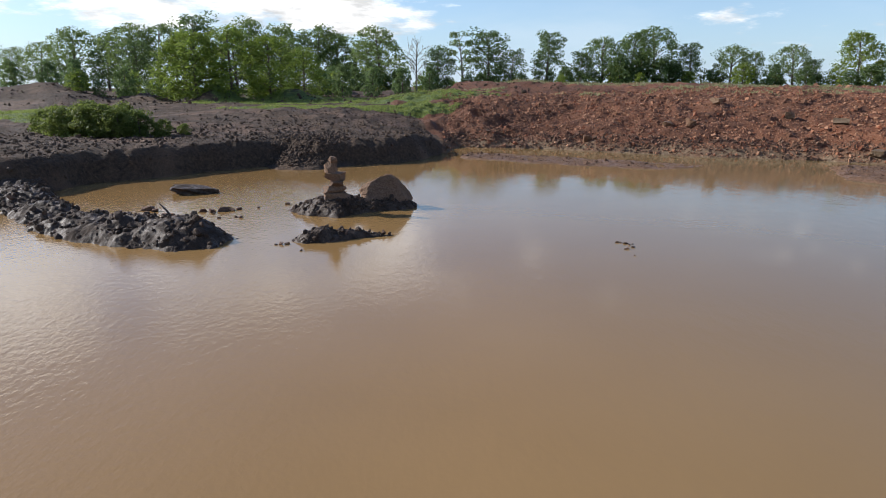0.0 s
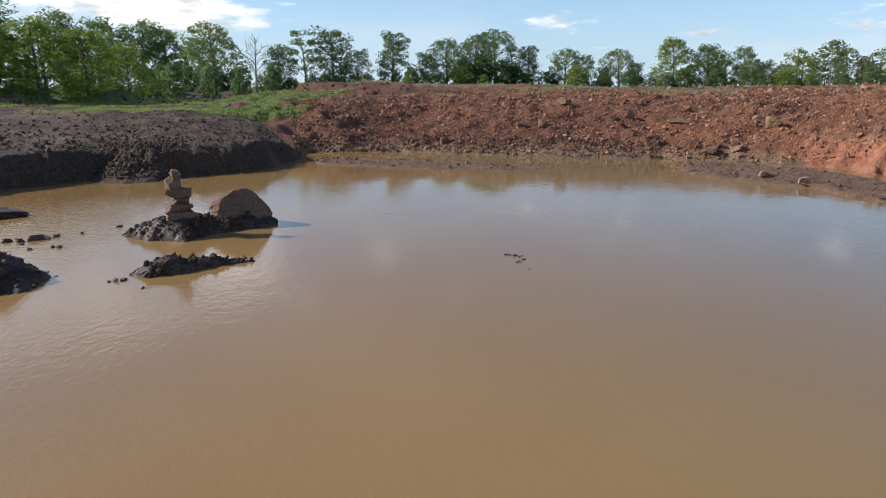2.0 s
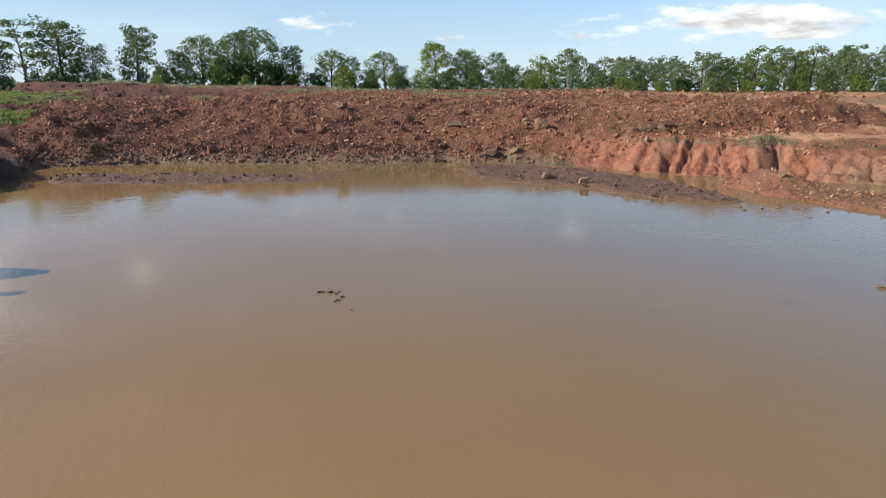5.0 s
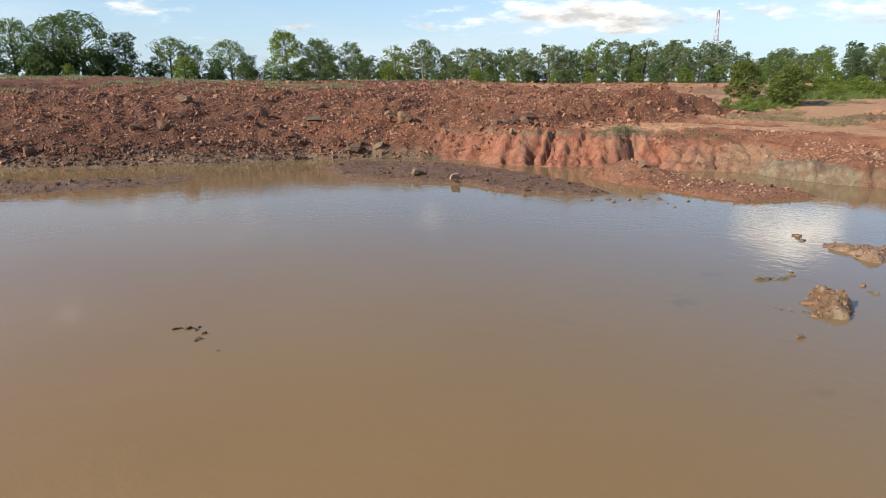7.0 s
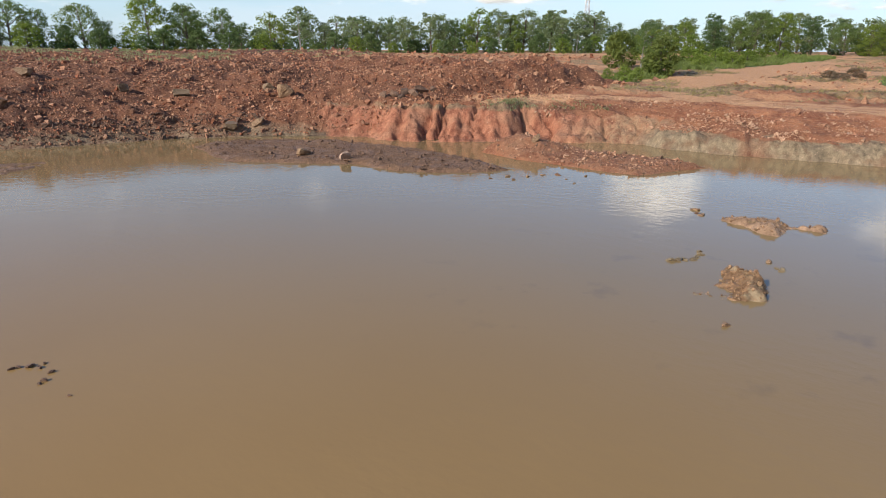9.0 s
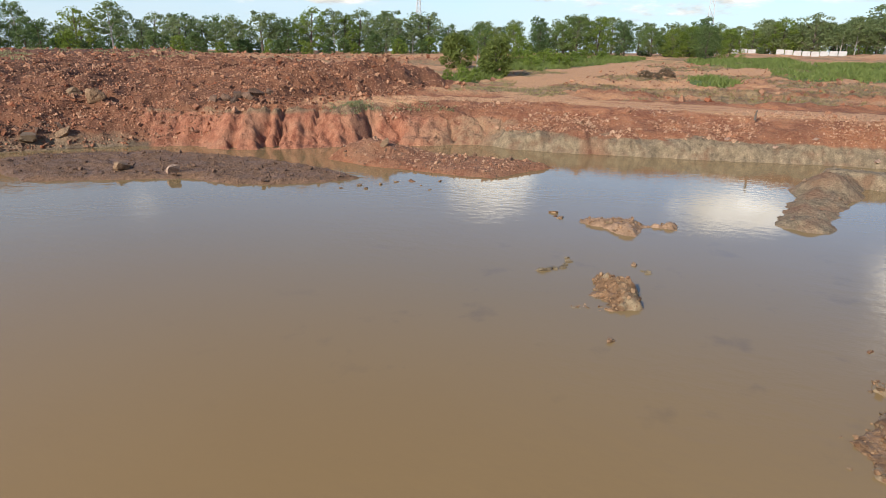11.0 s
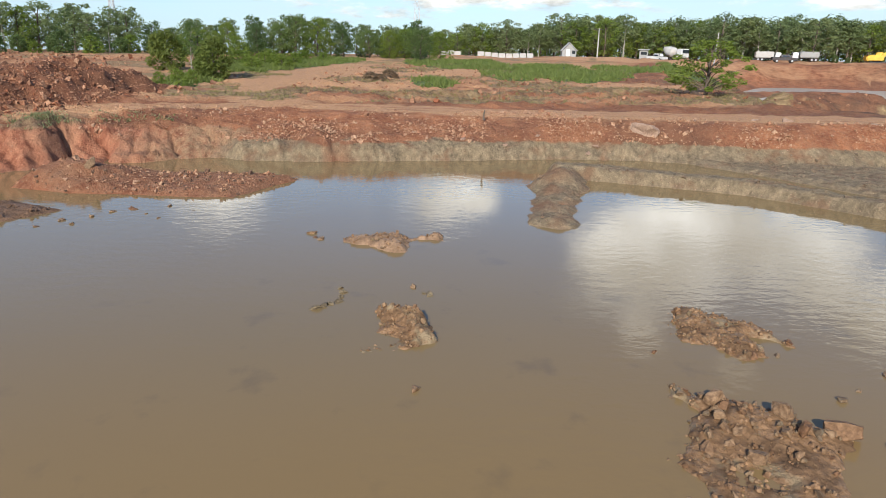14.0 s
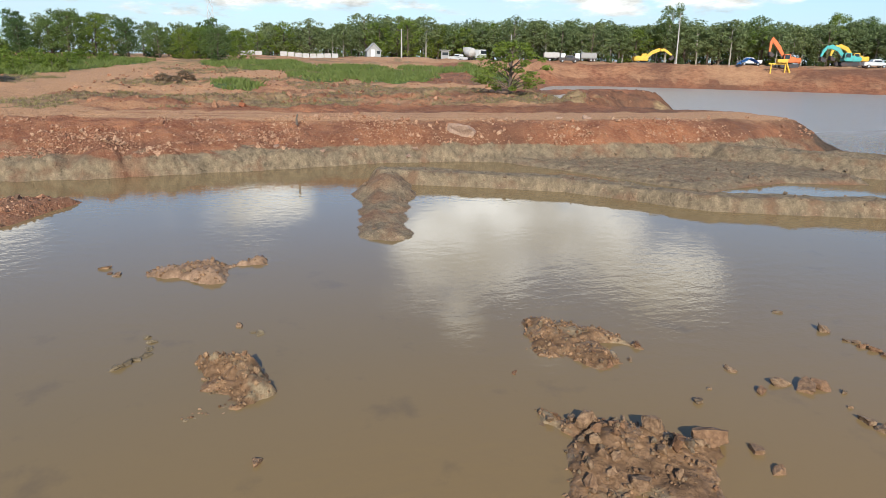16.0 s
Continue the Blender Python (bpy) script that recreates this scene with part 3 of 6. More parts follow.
    z = np.maximum(z, -0.55 + (0.82 + 0.28 * root) * np.minimum(np.clip(1.12 - t / (1.55 - 0.35 * root), 0, 1) ** 0.8, 0.86) + (0.20 * bumps + 0.07 * fbm(x, y, 0.5, 4, 43, True)) * (t < 2))
    z = np.maximum(z, -0.5 + 1.3 * np.exp(-((x - 30.3) ** 2 + (y - 3.6) ** 2) / 1.7) + 0.14 * bumps + 0.08 * fine_bumps)
    far_ridge = line_gap([(33.5, -17.5), (31, -19), (28.5, -20.5), (23, -26), (17, -31)], x, y) + 0.5 * wob
    far_ridge_top = -0.6 + 1.45 * smooth(2.6, 0.5, far_ridge) + 0.14 * bumps + 0.09 * fine_bumps
    r = line_gap(RIDGE, x, y) + 0.3 * wob
    z = np.maximum(z, -0.6 + 1.12 * smooth(1.25, 0.45, r) + 0.11 * bumps + 0.05 * fbm(x, y, 0.4, 3, 44))
    grey = np.maximum(grey, smooth(2.0, 1.0, r) * (w["spoil"] < 0.3))
    grey = np.maximum(grey, 0.60 * smooth(2.0, 1.2, t))
    grey = np.maximum(grey, (0.85 + 0.3 * fbm(x, y, 2.5, 3, 47)) * smooth(0.6, -0.6, signed(SHELF, x, y)))
    grey = np.maximum(grey, 0.75 * smooth(3.0, 1.6, far_ridge) * (z < 0.8))
    # the second pond
    f = signed(FAR_POND, x, y) + 1.2 * wob
    steep = smooth(78, 66, x)
    f = f * (1 + 2.2 * steep * (f > 0))
    shore = np.interp(f, (-6, 0, 1.0, 4.0, 9.0, 15.0, 22.0, 30.0), (-1.2, -0.06, 0.40, 1.3, 3.0, 4.7, 5.4, 7.0))
    shore = shore + (1 - steep) * smooth(2, 9, f) * (0.45 * fbm(x, y, 11.0, 3, 48, True) + 0.15 * fbm(x, y, 5.0, 2, 49))
    z = np.where(f < 30, np.minimum(z, shore), z)
    z = np.maximum(z, -0.7 + 3.2 * np.exp(-(line_gap([(53.5, -19.5), (57, -25.5), (57, -30)], x, y) / 3.0) ** 2) * (1 + 0.22 * bumps))
    heap_a = smooth(112, 128, np.hypot(x - 6, y - 11)) * smooth(200, 178, np.hypot(x - 6, y - 11)) * smooth(20, -10, y) * (f > 3)
    z = z + heap_a * smooth(3, 10, f) * (0.8 * np.clip(fbm(x, y, 15.0, 3, 65, True), -0.2, 1) + 0.12 * fbm(x, y, 5.0, 3, 66))
    spit = line_gap([(94, -37), (101, -46), (103, -56), (100, -62)], x, y) + 0.8 * wob
    z = np.maximum(z, -0.7 + 1.25 * smooth(4.5, 1.0, spit) + 0.12 * bumps)
    z = np.maximum(z, far_ridge_top)
    # soil masks
    red = np.clip(spoil + w["road"] + w["cliff"] + (x > 24) * smooth(20, 40, d), 0, 1)
    bankgrey = w["road"] * smooth(1.02, 0.80, z - 0.26 * bumps) * (d < 4) * (d > -1) * (0.72 + 0.45 * fbm(x, y, 2.2, 4, 75))
    grey = np.maximum(grey, bankgrey)
    grey = np.maximum(grey, 0.55 * w["spoil"] * smooth(1.5, 0.3, z) * land)
    wet = np.maximum(wet, left * 0.45 * smooth(-0.05, 0.25, fbm(x, y, 5, 4, 74)))
    wet = wet * (1 - grey)
    waste = land * (x > 44) * smooth(9, 16, d) * (1 - spoil) * (0.62 + 0.4 * fbm(x, y, 8, 4, 72))
    ruts = 0.80 + 0.20 * np.cos(line_gap(ROAD, x, y) * 3.6) + 0.25 * fbm(x, y, 3, 4, 73)
    bare = np.maximum(np.maximum(road, track) * ruts, waste * (1 - berm) * smooth(10, 22, f)) * land * (x > 20)
    pale = np.maximum(bare, heap_a * (0.42 + 0.5 * fbm(x, y, 11, 4, 67)))
    # grass
    gr = np.zeros_like(x)
    for gx, gy, rx, ry in GREENS:
        gr = np.maximum(gr, smooth(1.25, 0.7, ((x - gx) / rx) ** 2 + ((y - gy) / ry) ** 2 + 0.8 * fbm(x, y, 4, 4, 51)))
    gr = gr * land * (f > 1) * (1 - road) * (1 - 0.8 * track)
    far_green = smooth(70, 120, np.hypot(x - 4, y - 9)) * smooth(-60, -30, y) * smooth(-0.1, 0.35, fbm(x, y, 22, 4, 61)) * land
    gr = np.maximum(gr, (0.5 + 0.2 * smooth(35, 60, y)) * far_green)
    straw = land * (x > 50) * (y > -34) * np.maximum(smooth(-0.05, 0.3, fbm(x, y, 6, 5, 71)), berm) * (1 - spoil) * 0.65
    brown = spoil * smooth(33, 14, x + 0.25 * (y - 45) + 4 * fbm(x, y, 7, 3, 81)) * 0.85 + spoil * 0.7 * smooth(-0.05, 0.3, fbm(x, y, 6, 4, 82)) + 0.5 * spoil * smooth(3.2, 4.0, z)
    brown = np.maximum(brown, 0.62 * spoil)
    return z, np.stack([red, grey, pale, np.clip(brown, 0, 1)], -1), np.stack([gr, wet, straw, np.clip(1.6 * w["cliff"], 0, 1) * smooth(-0.3, 0.1, d) * smooth(3.6, 2.7, d) * (1 - wet)], -1)


GREENS = [(-42, 60, 10, 6), (-31, 56, 5, 3), (-10, 63, 10, 2.4), (-4, 61.5, 5, 1.6), (-12, 78, 17, 6), (-2, 70, 9, 3), (62, 28.8, 4, 1.8), (72, 29.5, 6, 2.6),
          (101, 27, 18, 8), (118, 20, 12, 5), (114, 4, 11, 3.5), (94, -13, 20, 7), (112, -2, 16, 7), (84, -4, 9, 3), (103, -25, 10, 4), (72, 6, 5, 2), (113, -41, 9, 5), (101, -31, 11, 4)]


GRID = {}


def field(key, x, y):
    """A value of the built ground sheet (its height, or a soil mask) at arrays of places."""
    az, rad, v = GRID["az"], GRID["rad"], GRID[key]
    x, y = np.asarray(x, float), np.asarray(y, float)
    a, r = np.arctan2(x - 4, y - 9), np.hypot(x - 4, y - 9)
    a = np.where(a < az[0], a + 2 * math.pi, a)
    i = np.clip(np.searchsorted(rad, r) - 1, 0, len(rad) - 2)
    j = np.clip(np.searchsorted(az, a) - 1, 0, len(az) - 2)
    u, w = (r - rad[i]) / (rad[i + 1] - rad[i]), (a - az[j]) / (az[j + 1] - az[j])
    return (v[i, j] * (1 - w) + v[i, j + 1] * w) * (1 - u) + (v[i + 1, j] * (1 - w) + v[i + 1, j + 1] * w) * u


def height(x, y):
    """Height of the built ground sheet at one place."""
    return float(field("z", x, y))


def sheet(name, verts, faces, material, smooth_faces=True):
    """A mesh object from numpy arrays of vertices and of quads or triangles."""
    me = bpy.data.meshes.new(name)
    verts, faces = np.asarray(verts, np.float32), np.asarray(faces, np.int32)
    me.vertices.add(len(verts))
    me.vertices.foreach_set("co", verts.ravel())
    k = faces.shape[1]
    me.loops.add(faces.size)
    me.loops.foreach_set("vertex_index", faces.ravel())
    me.polygons.add(len(faces))
    me.polygons.foreach_set("loop_start", np.arange(0, faces.size, k, dtype=np.int32))
    me.polygons.foreach_set("use_smooth", np.full(len(faces), smooth_faces))
    me.update(calc_edges=True)
    me.materials.append(material)
    return new(name, me)


def build_ground():
    fine = np.arange(-48, 150, 0.22)
    az = np.radians(np.concatenate([fine, np.arange(150, 312, 2.0)]))
    rad = np.concatenate([[0.5, 6, 10, 14, 16.5], 17 * np.exp(np.arange(0, 0.345, 0.006)), 24 * np.exp(np.arange(0, 0.65, 0.0036)), 46 * np.exp(np.arange(0, 0.452, 0.006)), 72.6 * np.exp(np.arange(0.01, 1.45, 0.018)), 320 * np.exp(np.arange(0.1, 2.5, 0.12))])
    a, r = np.meshgrid(az, rad)
    x, y = 4 + np.sin(a) * r, 9 + np.cos(a) * r
    z, c1, c2 = ground(x.ravel(), y.ravel())
    rows, cols = a.shape
    GRID.update(az=az, rad=rad, z=z.reshape(a.shape), green=c2[:, 0].reshape(a.shape), straw=c2[:, 2].reshape(a.shape))
    i, j = np.meshgrid(np.arange(rows - 1), np.arange(cols), indexing="ij")
    k = (j + 1) % cols
    faces = np.stack([i * cols + j, i * cols + k, (i + 1) * cols + k, (i + 1) * cols + j], -1).reshape(-1, 4)[:, ::-1]
    ob = sheet("ground", np.stack([x.ravel(), y.ravel(), z], -1), faces, SOIL)
    for key, values in (("soil_a", c1), ("soil_b", c2)):
        at = ob.data.attributes.new(key, "FLOAT_COLOR", "POINT")
        at.data.foreach_set("color", values.astype(np.float32).ravel())
    return tagged(ob, "rough red and dark excavated earth with rubble, mud and grass", "ground", kind="structure")


build_ground()
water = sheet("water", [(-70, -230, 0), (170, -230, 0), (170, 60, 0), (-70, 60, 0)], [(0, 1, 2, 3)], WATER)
tagged(water, "still muddy brown water filling the dug pit", "water", kind="structure")


# ---------- stones and mud ----------
def part(name, bm, material, parent, label=""):
    """Link a bmesh, or a ready mesh, as one mesh object under a thing."""
    if isinstance(bm, bmesh.types.BMesh):
        me = bpy.data.meshes.new(name)
        bm.to_mesh(me)
        bm.free()
        me.materials.append(material)
    else:
        me = bm
    ob = new(name, me)
    ob.parent = parent
    return tagged(ob, label)


def stone_points(rng, cuts=9, sub=2, squash=(1, 1, 1)):
    """A stone about 1 m across: a ball cut by random planes."""
    bm = bmesh.new()
    bmesh.ops.create_icosphere(bm, subdivisions=sub, radius=0.62)
    v = np.array([p.co[:] for p in bm.verts])
    f = np.array([[q.index for q in p.verts] for p in bm.faces])
    bm.free()
    for _ in range(cuts):
        n = rng.normal(size=3)
        n /= np.linalg.norm(n)
        over = v @ n - rng.uniform(0.28, 0.46)
        v = v - np.clip(over, 0, None)[:, None] * n
    v = v * (1 + rng.normal(0, 0.012, (len(v), 1)))
    return v * squash, f


def stone_mesh(name, seed, material, cuts=9, sub=2, squash=(1, 1, 1), round_off=False):
    v, f = stone_points(np.random.default_rng(seed), cuts, sub, squash)
    me = bpy.data.meshes.new(name)
    me.from_pydata(v.tolist(), [], f.tolist())
    me.materials.append(material)
    if round_off:
        me.polygons.foreach_set("use_smooth", np.full(len(f), True))
    return me


STONE_BANK = mat_stone("pale_laterite_stone", ((0.36, 0.160, 0.085), (0.54, 0.345, 0.215), (0.26, 0.115, 0.062)), True)
STONE_CLAY = mat_stone("clay_clod", ((0.15, 0.105, 0.068), (0.25, 0.180, 0.115), (0.20, 0.110, 0.066)), True)
STONE_MUD = mat_stone("brown_clod", ((0.13, 0.070, 0.042), (0.23, 0.130, 0.080), (0.085, 0.050, 0.034)), True)


def chip_points(rng):
    """A broken angular chip: a box with its corners pushed about."""
    v = np.array([(x, y, z) for x in (-0.5, 0.5) for y in (-0.5, 0.5) for z in (-0.5, 0.5)]) * (1.0, 0.8, 0.62)
    f = np.array([(0, 1, 3), (0, 3, 2), (4, 6, 7), (4, 7, 5), (0, 4, 5), (0, 5, 1), (2, 3, 7), (2, 7, 6), (0, 2, 6), (0, 6, 4), (1, 5, 7), (1, 7, 3)])
    return v * rng.uniform(0.55, 1.1, (8, 1)) + rng.normal(0, 0.07, (8, 3)), f


def crag_mesh(name, seed, material):
    """An angular stone about 1 m across with flat broken faces."""
    rng = np.random.default_rng(seed)
    bm = bmesh.new()
    bmesh.ops.create_cube(bm, size=0.95)
    bmesh.ops.subdivide_edges(bm, edges=bm.edges[:], cuts=4, use_grid_fill=True)
    v = np.array([p.co[:] for p in bm.verts]) * (1.15, 0.9, 0.75)
    for _ in range(9):
        n = rng.normal(size=3)
        n /= np.linalg.norm(n)
        v = v - np.clip(v @ n - rng.uniform(0.26, 0.44), 0, None)[:, None] * n
    v = v + 0.09 * np.stack([fbm(v[:, 0] + k * 5, v[:, 1] + 1.7 * v[:, 2] + seed, 0.5, 3, seed + k) for k in range(3)], -1)
    for p, c in zip(bm.verts, v):
        p.co = c
    bmesh.ops.triangulate(bm, faces=bm.faces[:])
    me = bpy.data.meshes.new(name)
    bm.to_mesh(me)
    bm.free()
    me.materials.append(material)
    return me


PEBBLES = [chip_points(np.random.default_rng(900 + k)) for k in range(9)]
LUMPS = [stone_points(np.random.default_rng(930 + k), 4, 1, (1.0, 0.8, 0.7)) for k in range(7)]
ROCKS = {key: [crag_mesh("stone", 40 + 10 * n + k, m) for k in range(6)]
         for n, (key, m) in enumerate((("red", STONE_LOOSE), ("pale", STONE_PALE), ("cairn", STONE_CAIRN), ("clay", STONE_OLIVE)))}


def turns(rng, n):
    """Random rotation matrices."""
    q = rng.normal(size=(n, 4))
    q /= np.linalg.norm(q, axis=1)[:, None]
    w, x, y, z = q.T
    return np.stack([1 - 2 * (y * y + z * z), 2 * (x * y - z * w), 2 * (x * z + y * w), 2 * (x * y + z * w), 1 - 2 * (x * x + z * z), 2 * (y * z - x * w),
                     2 * (x * z - y * w), 2 * (y * z + x * w), 1 - 2 * (x * x + y * y)], -1).reshape(n, 3, 3)


def rubble(name, label, places, sizes, material, seed, sink=0.25, shapes=None):
    """Many loose stones as one mesh."""
    rng = np.random.default_rng(seed)
    verts, faces, base = [], [], 0
    shapes = shapes or PEBBLES
    kind = rng.integers(0, len(shapes), len(places))
    for k, (v, f) in enumerate(shapes):
        pick = kind == k
        n = int(pick.sum())
        if not n:
            continue
        r = turns(rng, n)
        p = np.einsum("nij,vj->nvi", r, v) * sizes[pick][:, None, None] + places[pick][:, None, :]
        p[:, :, 2] += sizes[pick][:, None] * (0.5 - sink) * 0.6
        verts.append(p.reshape(-1, 3))
        faces.append((f[None] + (np.arange(n) * len(v))[:, None, None] + base).reshape(-1, 3))
        base += n * len(v)
    ob = sheet(name, np.concatenate(verts), np.concatenate(faces), material, False)
    return tagged(ob, label, "rubble", kind="stuff")


def scatter(rng, n, box, keep):
    """n random places on the ground inside a box where keep(x, y, z) gives a chance over a random number."""
    out = np.zeros((0, 3))
    while len(out) < n:
        x, y = rng.uniform(box[0], box[1], n * 2), rng.uniform(box[2], box[3], n * 2)
        z = field("z", x, y)
        ok = keep(x, y, z) > rng.uniform(0, 1, len(x))
        out = np.concatenate([out, np.stack([x, y, z], -1)[ok]])
    return out[:n]


def sizes_for(rng, n, middle, spread=0.5, top=0.6):
    return np.minimum(np.exp(rng.normal(math.log(middle), spread, n)), top)


_rng = np.random.default_rng(7)
_p = scatter(_rng, 52000, (0, 70, 26, 72), lambda x, y, z: (signed(SPOIL_AREA, x, y) < 0.5) * (z > 0.05) * np.clip(1.5 - line_gap(BANK_SPOIL, x, y) / 26, 0.5, 1))
rubble("rubble", "broken red laterite rubble covering the spoil slope", _p, sizes_for(_rng, len(_p), 0.076, 0.58, 0.38), STONE_RED, 1)
_p = scatter(_rng, 2200, (0, 30, 40, 56), lambda x, y, z: (line_gap(BANK_SPOIL, x, y) < 2.6) * (z > 0.02) * 1.0)
rubble("rubble", "dark wet stones along the foot of the spoil slope", _p, sizes_for(_rng, len(_p), 0.10, 0.55, 0.36), STONE_MUD, 2)
_p = scatter(_rng, 4600, (34, 47, -26, 26), lambda x, y, z: (z > 0.85) * np.clip(0.45 + 1.6 * fbm(x, y, 2.5, 3, 77), 0.05, 1) * np.clip(1.3 - np.minimum(line_gap(BANK_ROAD, x, y) / 6.0, line_gap(BANK_END, x, y) / 3.6), 0.0, 1))
rubble("rubble", "small stones on the red road embankment", _p, sizes_for(_rng, len(_p), 0.058, 0.62, 0.28), STONE_BANK, 3)
_p = scatter(_rng, 2400, (0, 36, 13, 51), lambda x, y, z: (z > 0.03) * (z < 0.6) * np.maximum.reduce([signed(r, x, y) < 0.2 for r in (FLAT_B, FLAT_C, FLAT_A)]) * 1.0)
rubble("rubble", "brown mud clods and pebbles on the low flats", _p, sizes_for(_rng, len(_p), 0.048, 0.6, 0.26), STONE_MUD, 4)
_p = scatter(_rng, 600, (27, 36, 13, 27), lambda x, y, z: (z > 0.03) * (signed(FLAT_C, x, y) < 0.2) * 1.0)
rubble("rubble", "red pebbles on the low mud mound", _p, sizes_for(_rng, len(_p), 0.055, 0.6, 0.28), STONE_BANK, 5)
_p = scatter(_rng, 1500, (-11.6, -5.6, 39.0, 44), lambda x, y, z: (z > 0.05) * (np.hypot(x + 8.6, (y - 42.4) * 0.8) < 2.5) * 1.0)
rubble("clods", "crumbled dark earth where the bank has slumped", _p, sizes_for(_rng, len(_p), 0.10, 0.5, 0.30), STONE_DARK, 9, shapes=LUMPS)
_p = scatter(_rng, 2600, (-110, 22, 72, 116), lambda x, y, z: np.clip((z - 2.5) * 0.8, 0, 1) * (x < 18))
rubble("clods", "dark lumpy earth on the far dumped ridges", _p, sizes_for(_rng, len(_p), 0.22, 0.5, 0.6), STONE_DARK, 10, shapes=LUMPS)
_p = scatter(_rng, 6000, (-34, 10, 26, 80), lambda x, y, z: (z > 0.2) * (signed(SPOIL_AREA, x, y) > 0) * np.clip(1.25 - line_gap(BANK_CUT, x, y) / 16, 0.06, 1))
rubble("clods", "dark earth clods on the cut bank", _p, sizes_for(_rng, len(_p), 0.085, 0.6, 0.36), STONE_DARK, 6, shapes=LUMPS)
_p = scatter(_rng, 1500, (50, 110, -30, 30), lambda x, y, z: (z > 0.4) * (line_gap(TRACK, x, y) > 3.2) * (line_gap(ROAD, x, y) > 4) * 0.5)
rubble("rubble", "scattered stones on the red waste ground", _p, sizes_for(_rng, len(_p), 0.16, 0.5, 0.5), STONE_RED, 7)
_p = scatter(_rng, 1600, (50, 112, 44, 104), lambda x, y, z: (z > 1.0) * 0.8)
rubble("rubble", "loose stones on the bare land behind the spoil", _p, sizes_for(_rng, len(_p), 0.26, 0.5, 0.7), STONE_RED, 11)
_p = scatter(_rng, 900, (19, 38, -24, 6), lambda x, y, z: (z > 0.05) * (z < 0.9) * 1.0)
rubble("rubble", "small clods on the grey clay ridge", _p, sizes_for(_rng, len(_p), 0.06, 0.5, 0.2), STONE_CLAY, 8)


def boulder(x, y, size, key, label, seed, sink=0.3, z=None, name="boulder", flat=1.0, turn=None):
    me = ROCKS[key][seed % 6]
    ob = new(name, me)
    ob.matrix_world = Matrix.LocRotScale((x, y, (height(x, y) if z is None else z) + size * flat * 0.35 * (1 - sink)),
                                         Euler((0.2 * (seed % 3), 0.15 * (seed % 2), seed * 1.3 if turn is None else turn)), (size, size, size * flat))
    return tagged(ob, label, "boulder", "boulders on the banks")


for n, (x, y, s, key, flat) in enumerate(((33.4, 42.0, 0.95, "red", 1.25), (19.0, 50.2, 1.0, "red", 1.0), (28.4, 46.6, 0.9, "red", 0.8), (27.6, 41.0, 1.0, "red", 0.6), (28.9, 40.0, 0.8, "red", 0.7),
                                        (17.8, 52.0, 0.7, "red", 0.9), (11.5, 51.5, 0.9, "red", 0.9), (26.2, 49.6, 0.9, "red", 0.8), (33.6, 44.2, 1.0, "red", 0.8), (22.5, 54.5, 0.9, "red", 0.8))):
    boulder(x, y, s, key, "rough red-brown boulder lying on the spoil slope", n, flat=flat)
boulder(24.3, 29.0, 0.62, "pale", "pale grey boulder at the edge of the mud flat", 3, z=0.12)
boulder(38.75, -3.35, 1.3, "pale", "large flat pale boulder in the red embankment", 4, flat=0.8, sink=1.0, turn=0.4)
for n, (x, y, s) in enumerate(((38.4, -0.4, 0.45), (38.0, 0.1, 0.38), (38.9, 2.6, 0.3), (38.8, 6.6, 0.36), (39.6, 9.2, 0.3), (39.6, -9.8, 0.42), (38.5, 4.4, 0.36), (39.2, -11.4, 0.7), (37.6, -15.4, 0.4))):
    boulder(x, y, s, "pale", "pale stone set in the red embankment", n + 1, flat=0.6, sink=0.9)
boulder(31.3, 22.4, 0.5, "red", "brown boulder on the red mud mound", 4)
boulder(24.0, 31.5, 0.6, "red", "reddish boulder on the mud flat", 5)
for n, (x, y, s) in enumerate(((36.2, 34.0, 1.0), (35.4, 34.4, 0.8), (37.0, 33.5, 0.9), (36.6, 34.5, 0.6), (35.8, 33.2, 0.7), (37.8, 33.0, 0.6), (34.7, 34.8, 0.6), (35.2, 33.7, 0.5))):
    boulder(x, y, s, "cairn", "dark crumbling block of an outcrop above the cliff", n, flat=0.8)


